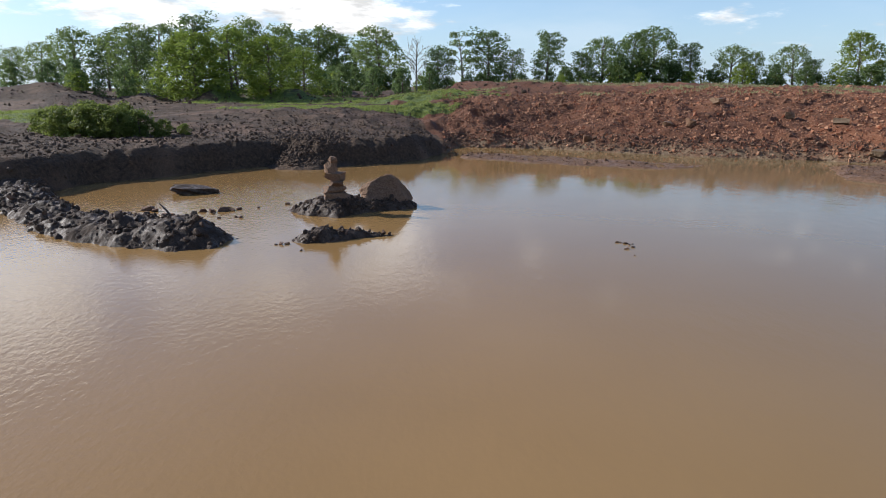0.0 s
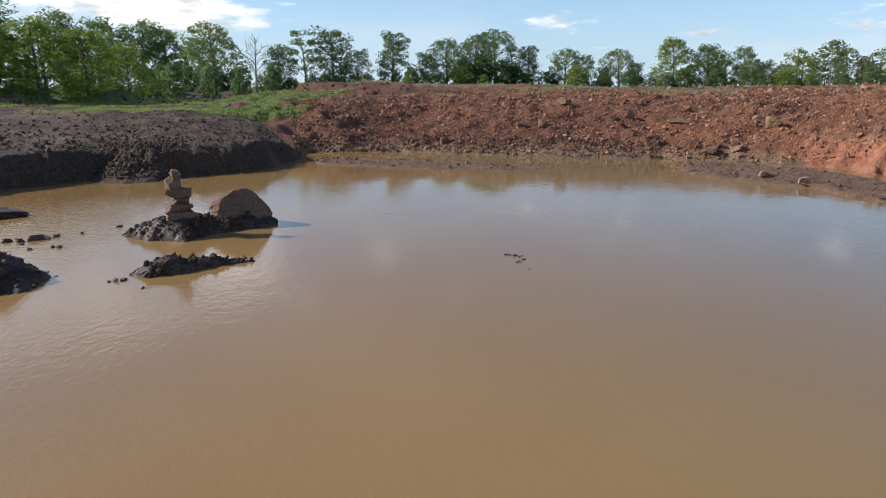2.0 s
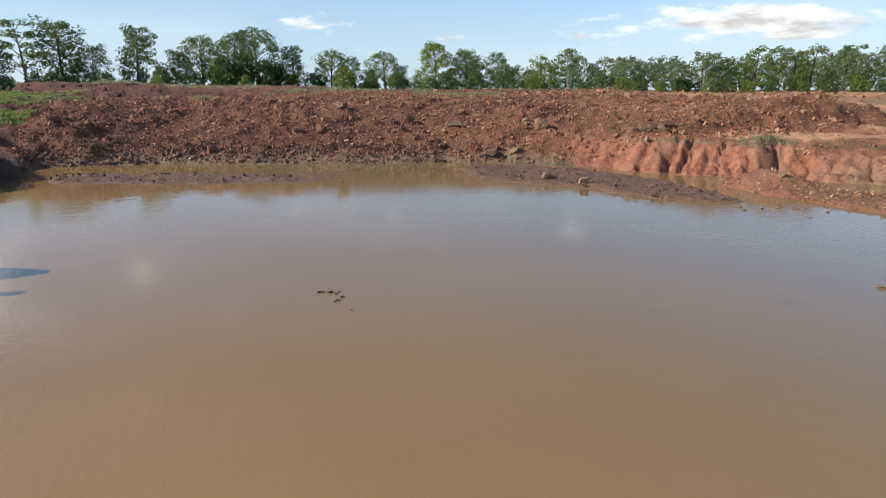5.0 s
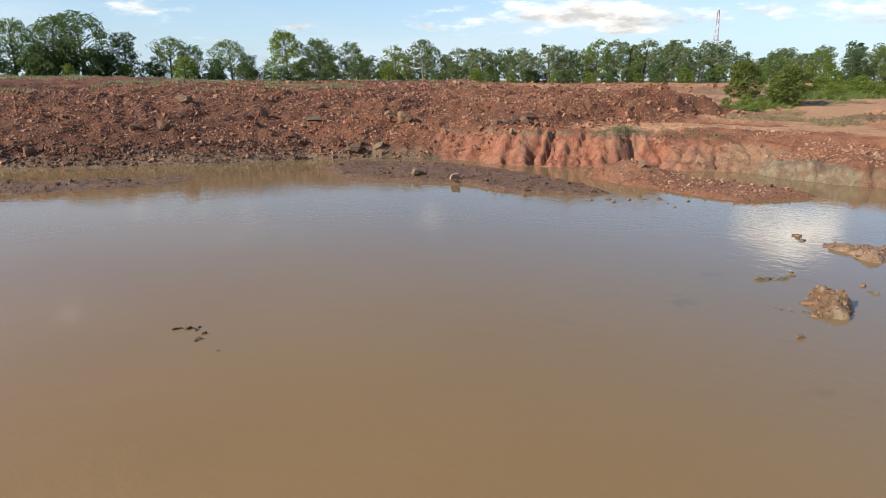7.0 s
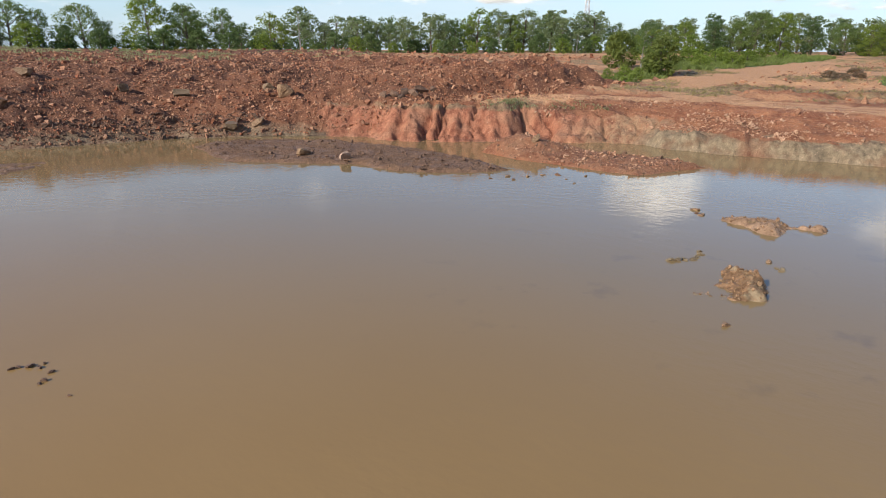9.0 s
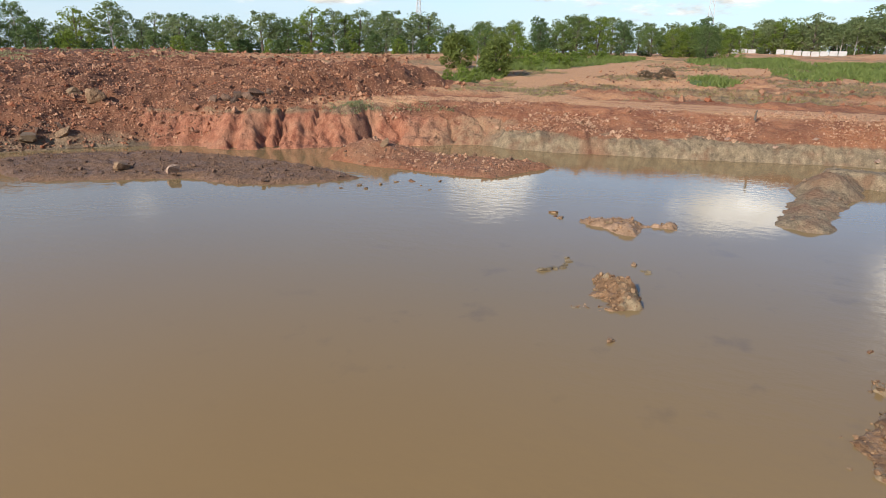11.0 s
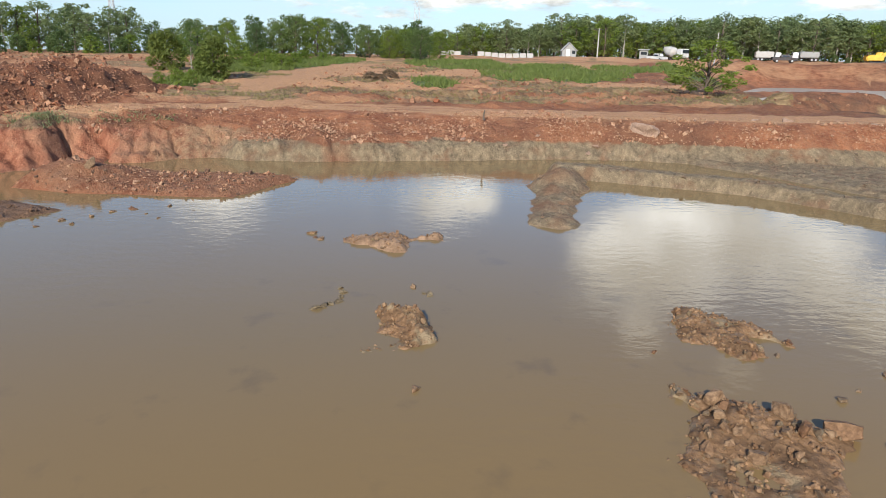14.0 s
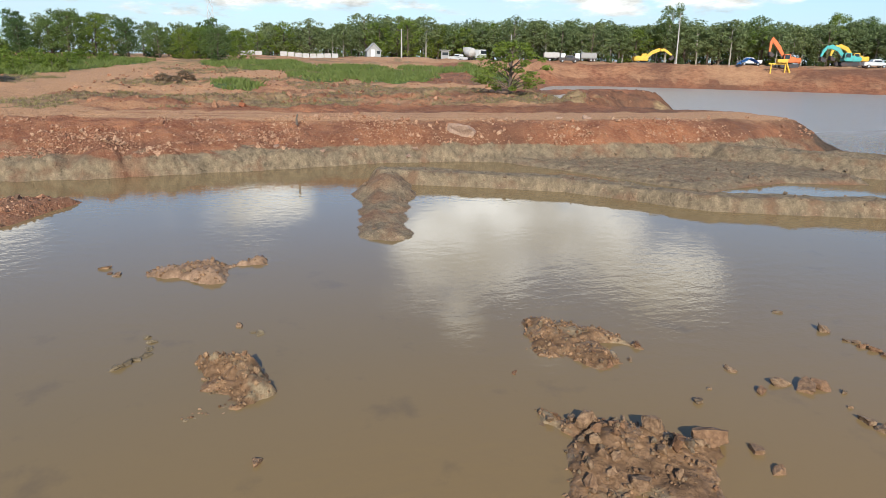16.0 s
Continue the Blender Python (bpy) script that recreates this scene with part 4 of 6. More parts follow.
def islet(name, label, ring, tops, material, crumb_material, seed, lump=0.10, edge=0.45, low=0.05, size=0.7, cell=0.055, crumb=0.05, crumbs=1.5):
    """A low mound of mud that stands out of the water. tops: places, radii and heights of its humps."""
    xs, ys = [p[0] for p in ring], [p[1] for p in ring]
    nx, ny = int((max(xs) - min(xs) + 1.2) / cell), int((max(ys) - min(ys) + 1.2) / cell)
    x, y = np.meshgrid(np.linspace(min(xs) - 0.6, max(xs) + 0.6, nx), np.linspace(min(ys) - 0.6, max(ys) + 0.6, ny))
    e = -signed(ring, x, y) + 0.20 * fbm(x, y, size, 5, seed) + 0.07 * fbm(x, y, 0.22, 3, seed + 9)
    z = -0.25 + (0.25 + low) * smooth(-edge * 0.5, edge * 0.5, e)
    for tx, ty, tr, th in tops:
        z = z + th * np.exp(-(((x - tx) ** 2 + (y - ty) ** 2) / tr ** 2)) * smooth(-0.15, edge, e)
    z = z + lump * (0.8 * fbm(x, y, size * 1.5, 3, seed + 3) + 0.65 * fbm(x, y, size * 0.6, 3, seed + 5) - 0.45 * fbm(x, y, size * 0.42, 3, seed + 7, True)) * smooth(-0.2, 0.3, e)
    i, j = np.meshgrid(np.arange(ny - 1), np.arange(nx - 1), indexing="ij")
    faces = np.stack([i * nx + j, i * nx + j + 1, (i + 1) * nx + j + 1, (i + 1) * nx + j], -1).reshape(-1, 4)
    high = z.ravel()[faces].max(1) > -0.12
    ob = sheet(name, np.stack([x.ravel(), y.ravel(), z.ravel()], -1), faces[high], material, True)
    tagged(ob, label, "mud islet")


    def top(px, py):
        i = np.clip((np.asarray(py) - min(ys) + 0.6) / (max(ys) - min(ys) + 1.2) * (ny - 1), 0, ny - 1).astype(int)
        return z[i, np.clip((np.asarray(px) - min(xs) + 0.6) / (max(xs) - min(xs) + 1.2) * (nx - 1), 0, nx - 1).astype(int)]

    # crumbs of the same mud
    rng = np.random.default_rng(seed)
    area = (max(xs) - min(xs)) * (max(ys) - min(ys))
    n = int(min(9000, area * 190 * crumbs))
    px, py = rng.uniform(min(xs) - 0.3, max(xs) + 0.3, n), rng.uniform(min(ys) - 0.3, max(ys) + 0.3, n)
    ok = -signed(ring, px, py) + 0.3 * fbm(px, py, size, 3, seed) > rng.uniform(-0.25, 0.15, n)
    pz = top(px, py)
    ok &= pz > -0.08
    ok &= fbm(px, py, size * 1.2, 3, seed + 11) > rng.uniform(-0.75, 0.35, n)
    s = np.minimum(np.exp(rng.normal(math.log(crumb), 0.62, n)), crumb * 4.0)
    c = rubble("mud_crust", "", np.stack([px, py, pz], -1)[ok], s[ok], crumb_material, seed, 0.35, LUMPS)
    del c["category"]
    c.parent = ob
    return ob, top


def strew(parent, top, ring, n, middle, key, seed, spread=0.45, most=0.5):
    """Stones lying on an islet, each a piece of its own."""
    rng = np.random.default_rng(seed)
    xs, ys = [p[0] for p in ring], [p[1] for p in ring]
    made = 0
    while made < n:
        x, y = rng.uniform(min(xs) - 0.1, max(xs) + 0.1), rng.uniform(min(ys) - 0.1, max(ys) + 0.1)
        if signed(ring, np.array([x]), np.array([y]))[0] > rng.uniform(-0.1, 0.25):
            continue
        s = min(most, math.exp(rng.normal(math.log(middle), spread)))
        ob = new("stone", ROCKS[key][made % 6])
        ob.matrix_world = Matrix.LocRotScale((x, y, max(top(x, y), -0.06) + 0.12 * s), Euler(rng.uniform(0, 6.28, 3)), (s, s * rng.uniform(0.7, 1.1), s * rng.uniform(0.6, 1.0)))
        ob.parent = parent
        made += 1


def block_mesh(name, seed, material, rough=0.035, cuts=5, sub=8, low=0.5):
    """A weathered stone block about 1 m across, with broken corners."""
    rng = np.random.default_rng(seed)
    bm = bmesh.new()
    bmesh.ops.create_cube(bm, size=1.0)
    bmesh.ops.subdivide_edges(bm, edges=bm.edges[:], cuts=sub, use_grid_fill=True)
    v = np.array([p.co[:] for p in bm.verts])
    for _ in range(cuts):
        n = rng.normal(size=3)
        n /= np.linalg.norm(n)
        v = v - np.clip(v @ n - rng.uniform(low, low + 0.14), 0, None)[:, None] * n
    v = v + rough * np.stack([fbm(v[:, 0] * 3 + v[:, 2] * 2 + k * 5, v[:, 1] * 3 - v[:, 2] + seed, 0.8, 3, seed + k) for k in range(3)], -1)
    for p, c in zip(bm.verts, v):
        p.co = c
    me = bpy.data.meshes.new(name)
    bm.to_mesh(me)
    bm.free()
    me.materials.append(material)
    return me


RING_A = [(17.6, 10.95), (17.3, 10.55), (17.25, 10.2), (16.7, 9.8), (15.75, 9.7), (15.45, 10.2), (15.35, 10.6), (15.3, 11.15), (15.55, 11.2), (15.8, 10.9), (16.2, 11.05), (16.75, 10.9)]
ob, top = islet("mud_islet", "red-brown lumpy mud islet with a small puddle", RING_A, [(17.1, 10.5, 0.35, 0.16), (16.3, 9.95, 0.5, 0.17), (16.7, 10.15, 0.4, 0.14), (17.45, 10.85, 0.15, 0.12), (15.85, 10.6, 0.30, -0.17)], MUD_RED, CRUMB_RED, 3, 0.13, size=0.45, low=0.07, cell=0.028, crumb=0.034, crumbs=1.5)
strew(ob, top, RING_A, 40, 0.06, "red", 11, most=0.2)
RING_B = [(22.85, 12.1), (23.6, 11.55), (23.7, 10.4), (23.1, 9.9), (23.45, 9.0), (23.0, 8.75), (22.4, 9.0), (22.5, 9.8), (21.5, 10.1), (21.4, 10.5), (22.15, 11.4), (22.45, 11.95)]
ob, top = islet("mud_islet", "tan clay islet with a narrow tail", RING_B, [(22.5, 10.6, 0.6, 0.26), (22.9, 9.2, 0.4, 0.16), (22.9, 11.5, 0.4, 0.12), (21.8, 10.4, 0.35, 0.12)], MUD_TAN, CRUMB_RED, 8, 0.16, size=0.6, cell=0.04, crumb=0.034, crumbs=1.3)
strew(ob, top, RING_B, 22, 0.07, "red", 12, most=0.16)
RING_C = [(17.2, 4.65), (17.2, 4.05), (16.3, 3.25), (14.95, 2.9), (15.05, 3.1), (15.5, 3.5), (14.65, 3.7), (14.6, 4.25), (15.0, 4.7), (15.55, 5.2), (16.4, 4.95)]
ob, top = islet("mud_islet", "reddish stony mud islet with a pointed tail", RING_C, [(16.2, 4.2, 0.7, 0.10), (16.7, 4.4, 0.35, 0.10), (15.2, 4.1, 0.4, 0.10), (15.8, 3.4, 0.35, 0.08)], MUD_RED, CRUMB_RED, 13, 0.09, size=0.42, low=0.04, cell=0.032, crumb=0.034)
strew(ob, top, RING_C, 60, 0.075, "red", 13, most=0.2)
RING_D = [(14.0, 6.05), (13.55, 5.8), (13.25, 5.2), (12.9, 4.6), (12.45, 4.5), (12.4, 3.95), (11.85, 4.1), (11.4, 4.7), (10.85, 4.9), (10.4, 5.6), (10.6, 6.8), (11.0, 6.95), (11.5, 6.75), (11.85, 6.95), (12.55, 6.45), (13.1, 6.05), (13.55, 6.15)]
ob, top = islet("mud_islet", "red mud islet strewn with broken angular stones", RING_D, [(12.8, 5.4, 0.5, 0.15), (12.2, 4.7, 0.5, 0.14), (11.5, 5.9, 0.5, -0.06), (12.2, 6.1, 0.5, 0.08), (11.3, 5.2, 0.4, 0.05)], MUD_RED, CRUMB_RED, 17, 0.065, size=0.5, low=0.06, cell=0.028, crumb=0.032, crumbs=1.2)
strew(ob, top, RING_D, 75, 0.075, "red", 14, 0.5, most=0.2)
strew(ob, top, [(13.3, 5.7), (12.8, 6.1), (12.0, 5.6), (11.9, 4.6), (12.4, 4.2), (12.9, 4.8)], 34, 0.12, "red", 15, 0.42, most=0.26)
for n, (x, y, w, d, h, rz) in enumerate(((12.22, 4.2, 0.48, 0.26, 0.26, 1.0), (12.66, 4.85, 0.30, 0.22, 0.26, 0.4), (13.15, 5.65, 0.28, 0.20, 0.24, 2.0), (11.75, 5.75, 0.26, 0.20, 0.16, 0.7))):
    st = part("stone", block_mesh("stone", 410 + n, STONE_LOOSE, 0.06, 10, 6, 0.42), None, ob)
    st.matrix_world = Matrix.LocRotScale((x, y, float(top(x, y)) + 0.30 * h), Euler((0.25, 0.15, rz)), (w, d, h))

RING_CAIRN = [(-6.5, 25.8), (-5.4, 24.3), (-4.0, 23.9), (-3.0, 25.0), (-1.1, 25.9), (-0.9, 26.6), (-2.0, 27.6), (-3.6, 27.0), (-5.2, 26.6)]
ob, top = islet("mud_islet", "dark wet mud islet carrying a stone cairn", RING_CAIRN, [(-4.2, 25.0, 1.1, 0.62), (-2.4, 26.4, 1.0, 0.5), (-5.4, 25.2, 0.8, 0.2)], MUD_DARK, CRUMB_DARK, 23, 0.15, size=0.6, cell=0.04, crumb=0.055, crumbs=2.0)
strew(ob, top, RING_CAIRN, 46, 0.11, "cairn", 16, most=0.26)
RING_LOW = [(-5.0, 20.1), (-4.3, 19.7), (-3.6, 19.9), (-2.6, 20.5), (-1.6, 20.85), (-1.8, 21.1), (-2.8, 21.1), (-3.9, 20.9), (-4.8, 20.6)]
ob, top = islet("mud_islet", "long low dark mud ridge in the water", RING_LOW, [(-4.0, 20.4, 0.7, 0.34), (-2.9, 20.7, 0.6, 0.24)], MUD_DARK, CRUMB_DARK, 29, 0.12, size=0.5, cell=0.035, crumb=0.05, crumbs=2.0)
strew(ob, top, RING_LOW, 14, 0.09, "cairn", 17, most=0.18)
RING_SPIT = [(-24, 33), (-22, 27.5), (-18.0, 25.6), (-14.4, 21.8), (-11.9, 20.1), (-10.2, 19.4), (-8.2, 18.7), (-7.0, 19.1), (-6.6, 20.6), (-8.5, 22.0), (-11.0, 22.8), (-13.8, 24.6), (-18.0, 29.4), (-20.5, 33.5)]
ob, top = islet("mud_spit", "dark clumpy mud spit running out from the bank", RING_SPIT, [(-8.4, 20.4, 1.3, 0.62), (-10.6, 21.0, 1.3, 0.55), (-12.8, 22.4, 1.3, 0.5), (-15.2, 24.6, 1.4, 0.45), (-17.6, 27.2, 1.8, 0.5), (-21, 30.5, 3.0, 0.9)], MUD_DARK, CRUMB_DARK, 37, 0.20, 0.7, 0.08, size=0.8, cell=0.05, crumb=0.10, crumbs=2.0)
strew(ob, top, RING_SPIT, 70, 0.12, "cairn", 18, most=0.3)

# stone cairn: flat blocks stacked on the dark islet
cairn = tagged(new("stone_cairn"), "stack of brown sandstone blocks on the mud islet", "cairn")
cairn.location = (-4.22, 25.0, 0.55)
for n, (dx, dy, z, w, d, h, rz, tilt) in enumerate(((0.10, 0, -0.06, 0.98, 0.62, 0.34, 0.3, 0.10), (-0.04, 0.02, 0.24, 0.88, 0.52, 0.30, 0.5, -0.12), (0.10, 0, 0.50, 0.56, 0.48, 0.26, 2.2, 0.10), (0.02, 0.02, 0.72, 0.80, 0.48, 0.34, 0.2, 0.16), (-0.12, 0, 1.05, 0.46, 0.36, 0.42, 0.35, -0.07), (-0.02, 0, 1.42, 0.34, 0.28, 0.24, 0.9, 0.2))):
    s = part("stone", block_mesh("stone", 300 + n, STONE_SAND, 0.07, 9, 8, 0.42), None, cairn)
    s.matrix_local = Matrix.LocRotScale((dx, dy, z + h / 2), Euler((tilt, tilt * 0.6, rz)), (w, d, h))
_v, _f = stone_points(np.random.default_rng(357), 12, 5)
_v[:, :2] *= (1.12 - 0.75 * np.clip(_v[:, 2:3] + 0.1, 0, 0.6))
_v[:, 0] -= 0.22 * np.clip(_v[:, 2], 0, 1)
_v = _v + 0.07 * np.stack([fbm(_v[:, 0] + 4 * k, _v[:, 1] + 1.6 * _v[:, 2], 0.45, 4, 9 + k) for k in range(3)], -1)
big = sheet("boulder", _v, _f, STONE_SAND, False)
big.matrix_world = Matrix.LocRotScale((-2.15, 26.45, 0.42), Euler((0.0, 0.0, 0.2)), (2.2, 1.7, 1.55))
tagged(big, "large rounded brown boulder beside the cairn", "boulder")

# loose rocks standing in the water
for n, (x, y, s) in enumerate(((13.99, 10.2, 0.24), (13.22, 3.48, 0.27), (13.92, 2.15, 0.26), (13.11, 2.28, 0.24), (13.23, 1.74, 0.44), (12.95, 1.40, 0.46), (12.85, 1.18, 0.40), (14.63, -1.02, 0.40), (15.69, -0.95, 0.22), (11.89, 3.67, 0.28), (11.39, 3.79, 0.30),
                             (11.85, 1.47, 0.30), (11.62, 1.46, 0.34), (13.95, -1.08, 0.22), (13.77, -1.07, 0.28), (13.57, -1.11, 0.26), (13.38, -1.07, 0.26), (14.1, -1.0, 0.16), (12.63, 0.94, 0.16), (12.25, 1.31, 0.14), (15.11, 5.79, 0.15), (13.5, 3.0, 0.10), (18.73, 10.05, 0.26),
                             (23.6, 12.9, 0.34), (22.9, 12.6, 0.32), (23.1, 12.75, 0.2), (25.6, 18.0, 0.35), (26.2, 18.6, 0.22), (26.6, 17.2, 0.2), (26.5, 19.8, 0.45), (25.9, 20.2, 0.5), (24.9, 20.4, 0.42), (26.9, 19.3, 0.7), (25.3, 20.9, 0.5), (24.6, 21.3, 0.4), (27.3, 18.2, 0.4))):
    ob = new("rock", ROCKS["red"][n % 6])
    s = s * (0.6 if x > 24 else 1.0)
    ob.matrix_world = Matrix.LocRotScale((x, y, 0.02 * s), Euler((0.12 * (n % 4), 0.1 * (n % 3), 1.7 * n)), (s * 0.85, s * 0.7, s * (0.34 if x > 22 else 0.62)))
    tagged(ob, "wet brown rock standing out of the water", "rock", "rocks in the pond")
for n, (x, y, s) in enumerate(((18.26, 9.71, 0.28), (18.35, 9.85, 0.14), (17.55, 12.18, 0.32), (17.68, 12.02, 0.28), (17.8, 11.88, 0.2), (17.92, 11.72, 0.24), (18.2, 11.68, 0.22), (18.5, 11.66, 0.24), (18.75, 11.75, 0.18))):
    ob = new("clod", ROCKS["clay"][n % 6])
    ob.matrix_world = Matrix.LocRotScale((x, y, 0.03 * s), Euler((0.1 * (n % 3), 0, 1.1 * n)), (s, s * 0.7, s * 0.5))
    tagged(ob, "pale olive clay clod just above the water", "clod", "clay clods in the pond")
for n, (x, y, s) in enumerate(((5.5, 19.75, 0.30), (5.6, 19.72, 0.26), (5.72, 19.6, 0.34), (5.78, 19.4, 0.26), (5.8, 19.1, 0.3), (5.6, 18.9, 0.34), (5.5, 18.85, 0.2), (5.56, 18.1, 0.16), (5.9, 19.5, 0.18), (-5.1, 19.7, 0.34), (-4.9, 19.75, 0.3), (-5.25, 19.65, 0.2), (-4.3, 18.9, 0.2),
                             (-11.9, 25.8, 0.9), (-11.6, 25.6, 0.6), (-10.4, 24.2, 0.9), (-10.2, 24.0, 0.6), (-9.6, 25.4, 0.6), (-9.2, 25.3, 0.7), (-8.8, 25.5, 0.9), (-8.5, 25.6, 0.6), (-8.3, 25.8, 0.4), (-7.7, 24.1, 0.4), (-7.9, 24.2, 0.3), (-8.5, 24.0, 0.3), (-9.0, 24.9, 0.3), (-6.6, 27.0, 0.35), (-7.6, 26.2, 0.3))):
    ob = new("mud_lump", ROCKS["cairn"][n % 6])
    s = s * (0.65 if x > 4 else 1.0)
    ob.matrix_world = Matrix.LocRotScale((x, y, 0.01 + 0.06 * s), Euler((0, 0, 1.7 * n)), (s * 0.6, s * 0.42, s * 0.34))
    tagged(ob, "dark lump of mud just above the water", "mud lump", "mud lumps in the pond")
slab = new("mud_slab", block_mesh("mud_slab", 431, MUD_DARK, 0.12, 8, 10, 0.40))
slab.matrix_world = Matrix.LocRotScale((-11.7, 30.3, 0.08), Euler((0.05, 0.08, 0.3)), (2.0, 1.2, 0.42))
tagged(slab, "flat dark slab lying in shallow water", "slab")


def tube(bm, points, radii, sides=6):
    """A tapered tube along points."""
    rings = []
    for k, p in enumerate(points):
        p = Vector(p)
        a = Vector(points[min(k + 1, len(points) - 1)]) - Vector(points[max(k - 1, 0)])
        a.normalize()
        u = a.orthogonal().normalized()
        v = a.cross(u)
        rings.append([bm.verts.new(p + float(radii[k]) * (math.cos(t) * u + math.sin(t) * v)) for t in (2 * math.pi * s / sides for s in range(sides))])
    for a, b in zip(rings, rings[1:]):
        for s in range(sides):
            bm.faces.new((a[s], a[(s + 1) % sides], b[(s + 1) % sides], b[s]))
    bm.faces.new(rings[0][::-1])
    bm.faces.new(rings[-1])
    return bm


_bm = bmesh.new()
tube(_bm, [(-9.4, 22.2, 0.2), (-9.7, 22.3, 0.62), (-9.95, 22.3, 0.9)], [0.05, 0.035, 0.02])
tagged(part("stick", _bm, BARK, None), "bare broken stick poking out of the mud", "stick")
_bm = bmesh.new()
tube(_bm, [(41.3, 5.2, 1.7), (41.35, 5.2, 2.0), (41.3, 5.15, 2.25)], [0.07, 0.06, 0.04])
tagged(part("stump", _bm, BARK, None), "short wooden stump beside the dirt road", "stump")


# ---------- trees, bushes and grass ----------
def leaf_cards(rng, centres, radii, per, size, squash=0.75):
    """Small bent leaf cards round clump centres, as vertices and triangles."""
    n = len(centres) * per
    c, r = np.repeat(centres, per, 0), np.repeat(radii, per)
    d = rng.normal(size=(n, 3))
    d /= np.linalg.norm(d, axis=1)[:, None]
    p = c + d * (r * rng.uniform(0.35, 1.05, n) ** 0.7)[:, None] * (1, 1, squash)
    nrm = d + rng.normal(0, 0.55, (n, 3)) + (0, 0, 0.5)
    nrm /= np.linalg.norm(nrm, axis=1)[:, None]
    t = np.cross(nrm, rng.normal(size=(n, 3)))
    t /= np.linalg.norm(t, axis=1)[:, None]
    b = np.cross(nrm, t)
    s = (size * rng.uniform(0.6, 1.3, n))[:, None]
    v = np.stack([p - t * s, p + b * s * 0.5 + nrm * s * 0.12, p + t * s, p - b * s * 0.5 + nrm * s * 0.12], 1).reshape(-1, 3)
    k = np.arange(n)[:, None] * 4
    return v, np.concatenate([k + (0, 1, 2), k + (0, 2, 3)], 0)


DEAD = mat_leaf("dead_weed", (0.11, 0.085, 0.055), (0.26, 0.20, 0.13))
LEAF_WEED = mat_leaf("grey_green_weed", (0.120, 0.135, 0.062), (0.27, 0.275, 0.135))
LEAF_SHRUB = mat_leaf("shrub_leaf", (0.052, 0.082, 0.018), (0.150, 0.185, 0.042))

TREES = {   # crown's foot, spread and number of clumps, their radius, leaf size, trunk radius, as shares of a 10 m tree
    "broad": dict(foot=0.20, spread=3.7, clumps=60, radius=1.15, per=72, leaf=0.18, trunk=0.18, leafmat=LEAF, bark=BARK, shape="dome"),
    "bright": dict(foot=0.03, spread=3.4, clumps=80, radius=0.95, per=66, leaf=0.18, trunk=0.12, leafmat=LEAF_BRIGHT, bark=BARK, shape="dome"),
    "dark": dict(foot=0.12, spread=2.9, clumps=56, radius=1.1, per=72, leaf=0.18, trunk=0.16, leafmat=LEAF_DARK, bark=BARK, shape="column"),
    "tall": dict(foot=0.34, spread=2.9, clumps=38, radius=1.05, per=72, leaf=0.17, trunk=0.15, leafmat=LEAF, bark=BARK_PALE, shape="column"),
    "layered": dict(foot=0.40, spread=3.0, clumps=26, radius=0.8, per=60, leaf=0.17, trunk=0.15, leafmat=LEAF, bark=BARK_PALE, shape="layers"),
    "slim": dict(foot=0.36, spread=2.4, clumps=20, radius=1.25, per=56, leaf=0.27, trunk=0.11, leafmat=LEAF_HAZED, bark=BARK_PALE, shape="dome"),
    "bush": dict(foot=0.02, spread=4.6, clumps=34, radius=1.9, per=28, leaf=0.58, trunk=0.2, leafmat=LEAF_BRIGHT, bark=BARK, shape="dome"),
    "shrub": dict(foot=0.02, spread=4.6, clumps=40, radius=1.9, per=60, leaf=0.46, trunk=0.2, leafmat=LEAF_SHRUB, bark=BARK, shape="dome"),
    "bush_dark": dict(foot=0.02, spread=4.4, clumps=34, radius=1.9, per=26, leaf=0.6, trunk=0.2, leafmat=LEAF_DARK, bark=BARK, shape="dome"),
    "brush": dict(foot=0.02, spread=4.5, clumps=60, radius=1.3, per=26, leaf=0.5, trunk=0.12, leafmat=DEAD, bark=BARK, shape="dome"),
    "bare": dict(foot=0.35, spread=2.2, clumps=26, radius=0.5, per=3, leaf=0.10, trunk=0.13, leafmat=GRASS_DRY, bark=BARK_PALE, shape="dome"),
    "ragged": dict(foot=0.12, spread=4.6, clumps=44, radius=1.0, per=60, leaf=0.26, trunk=0.22, leafmat=LEAF_BRIGHT, bark=BARK, shape="dome"),
    "far_broad": dict(foot=0.15, spread=4.0, clumps=36, radius=1.2, per=50, leaf=0.26, trunk=0.20, leafmat=LEAF_HAZED, bark=BARK, shape="dome"),
    "far_dark": dict(foot=0.12, spread=3.0, clumps=30, radius=1.2, per=50, leaf=0.26, trunk=0.18, leafmat=LEAF_DARK, bark=BARK, shape="column"),
    "far_tall": dict(foot=0.28, spread=2.8, clumps=24, radius=1.1, per=50, leaf=0.26, trunk=0.17, leafmat=LEAF_HAZED, bark=BARK, shape="column"),
    "far_bright": dict(foot=0.10, spread=3.4, clumps=30, radius=1.2, per=50, leaf=0.26, trunk=0.18, leafmat=LEAF_BRIGHT, bark=BARK, shape="dome"),
}


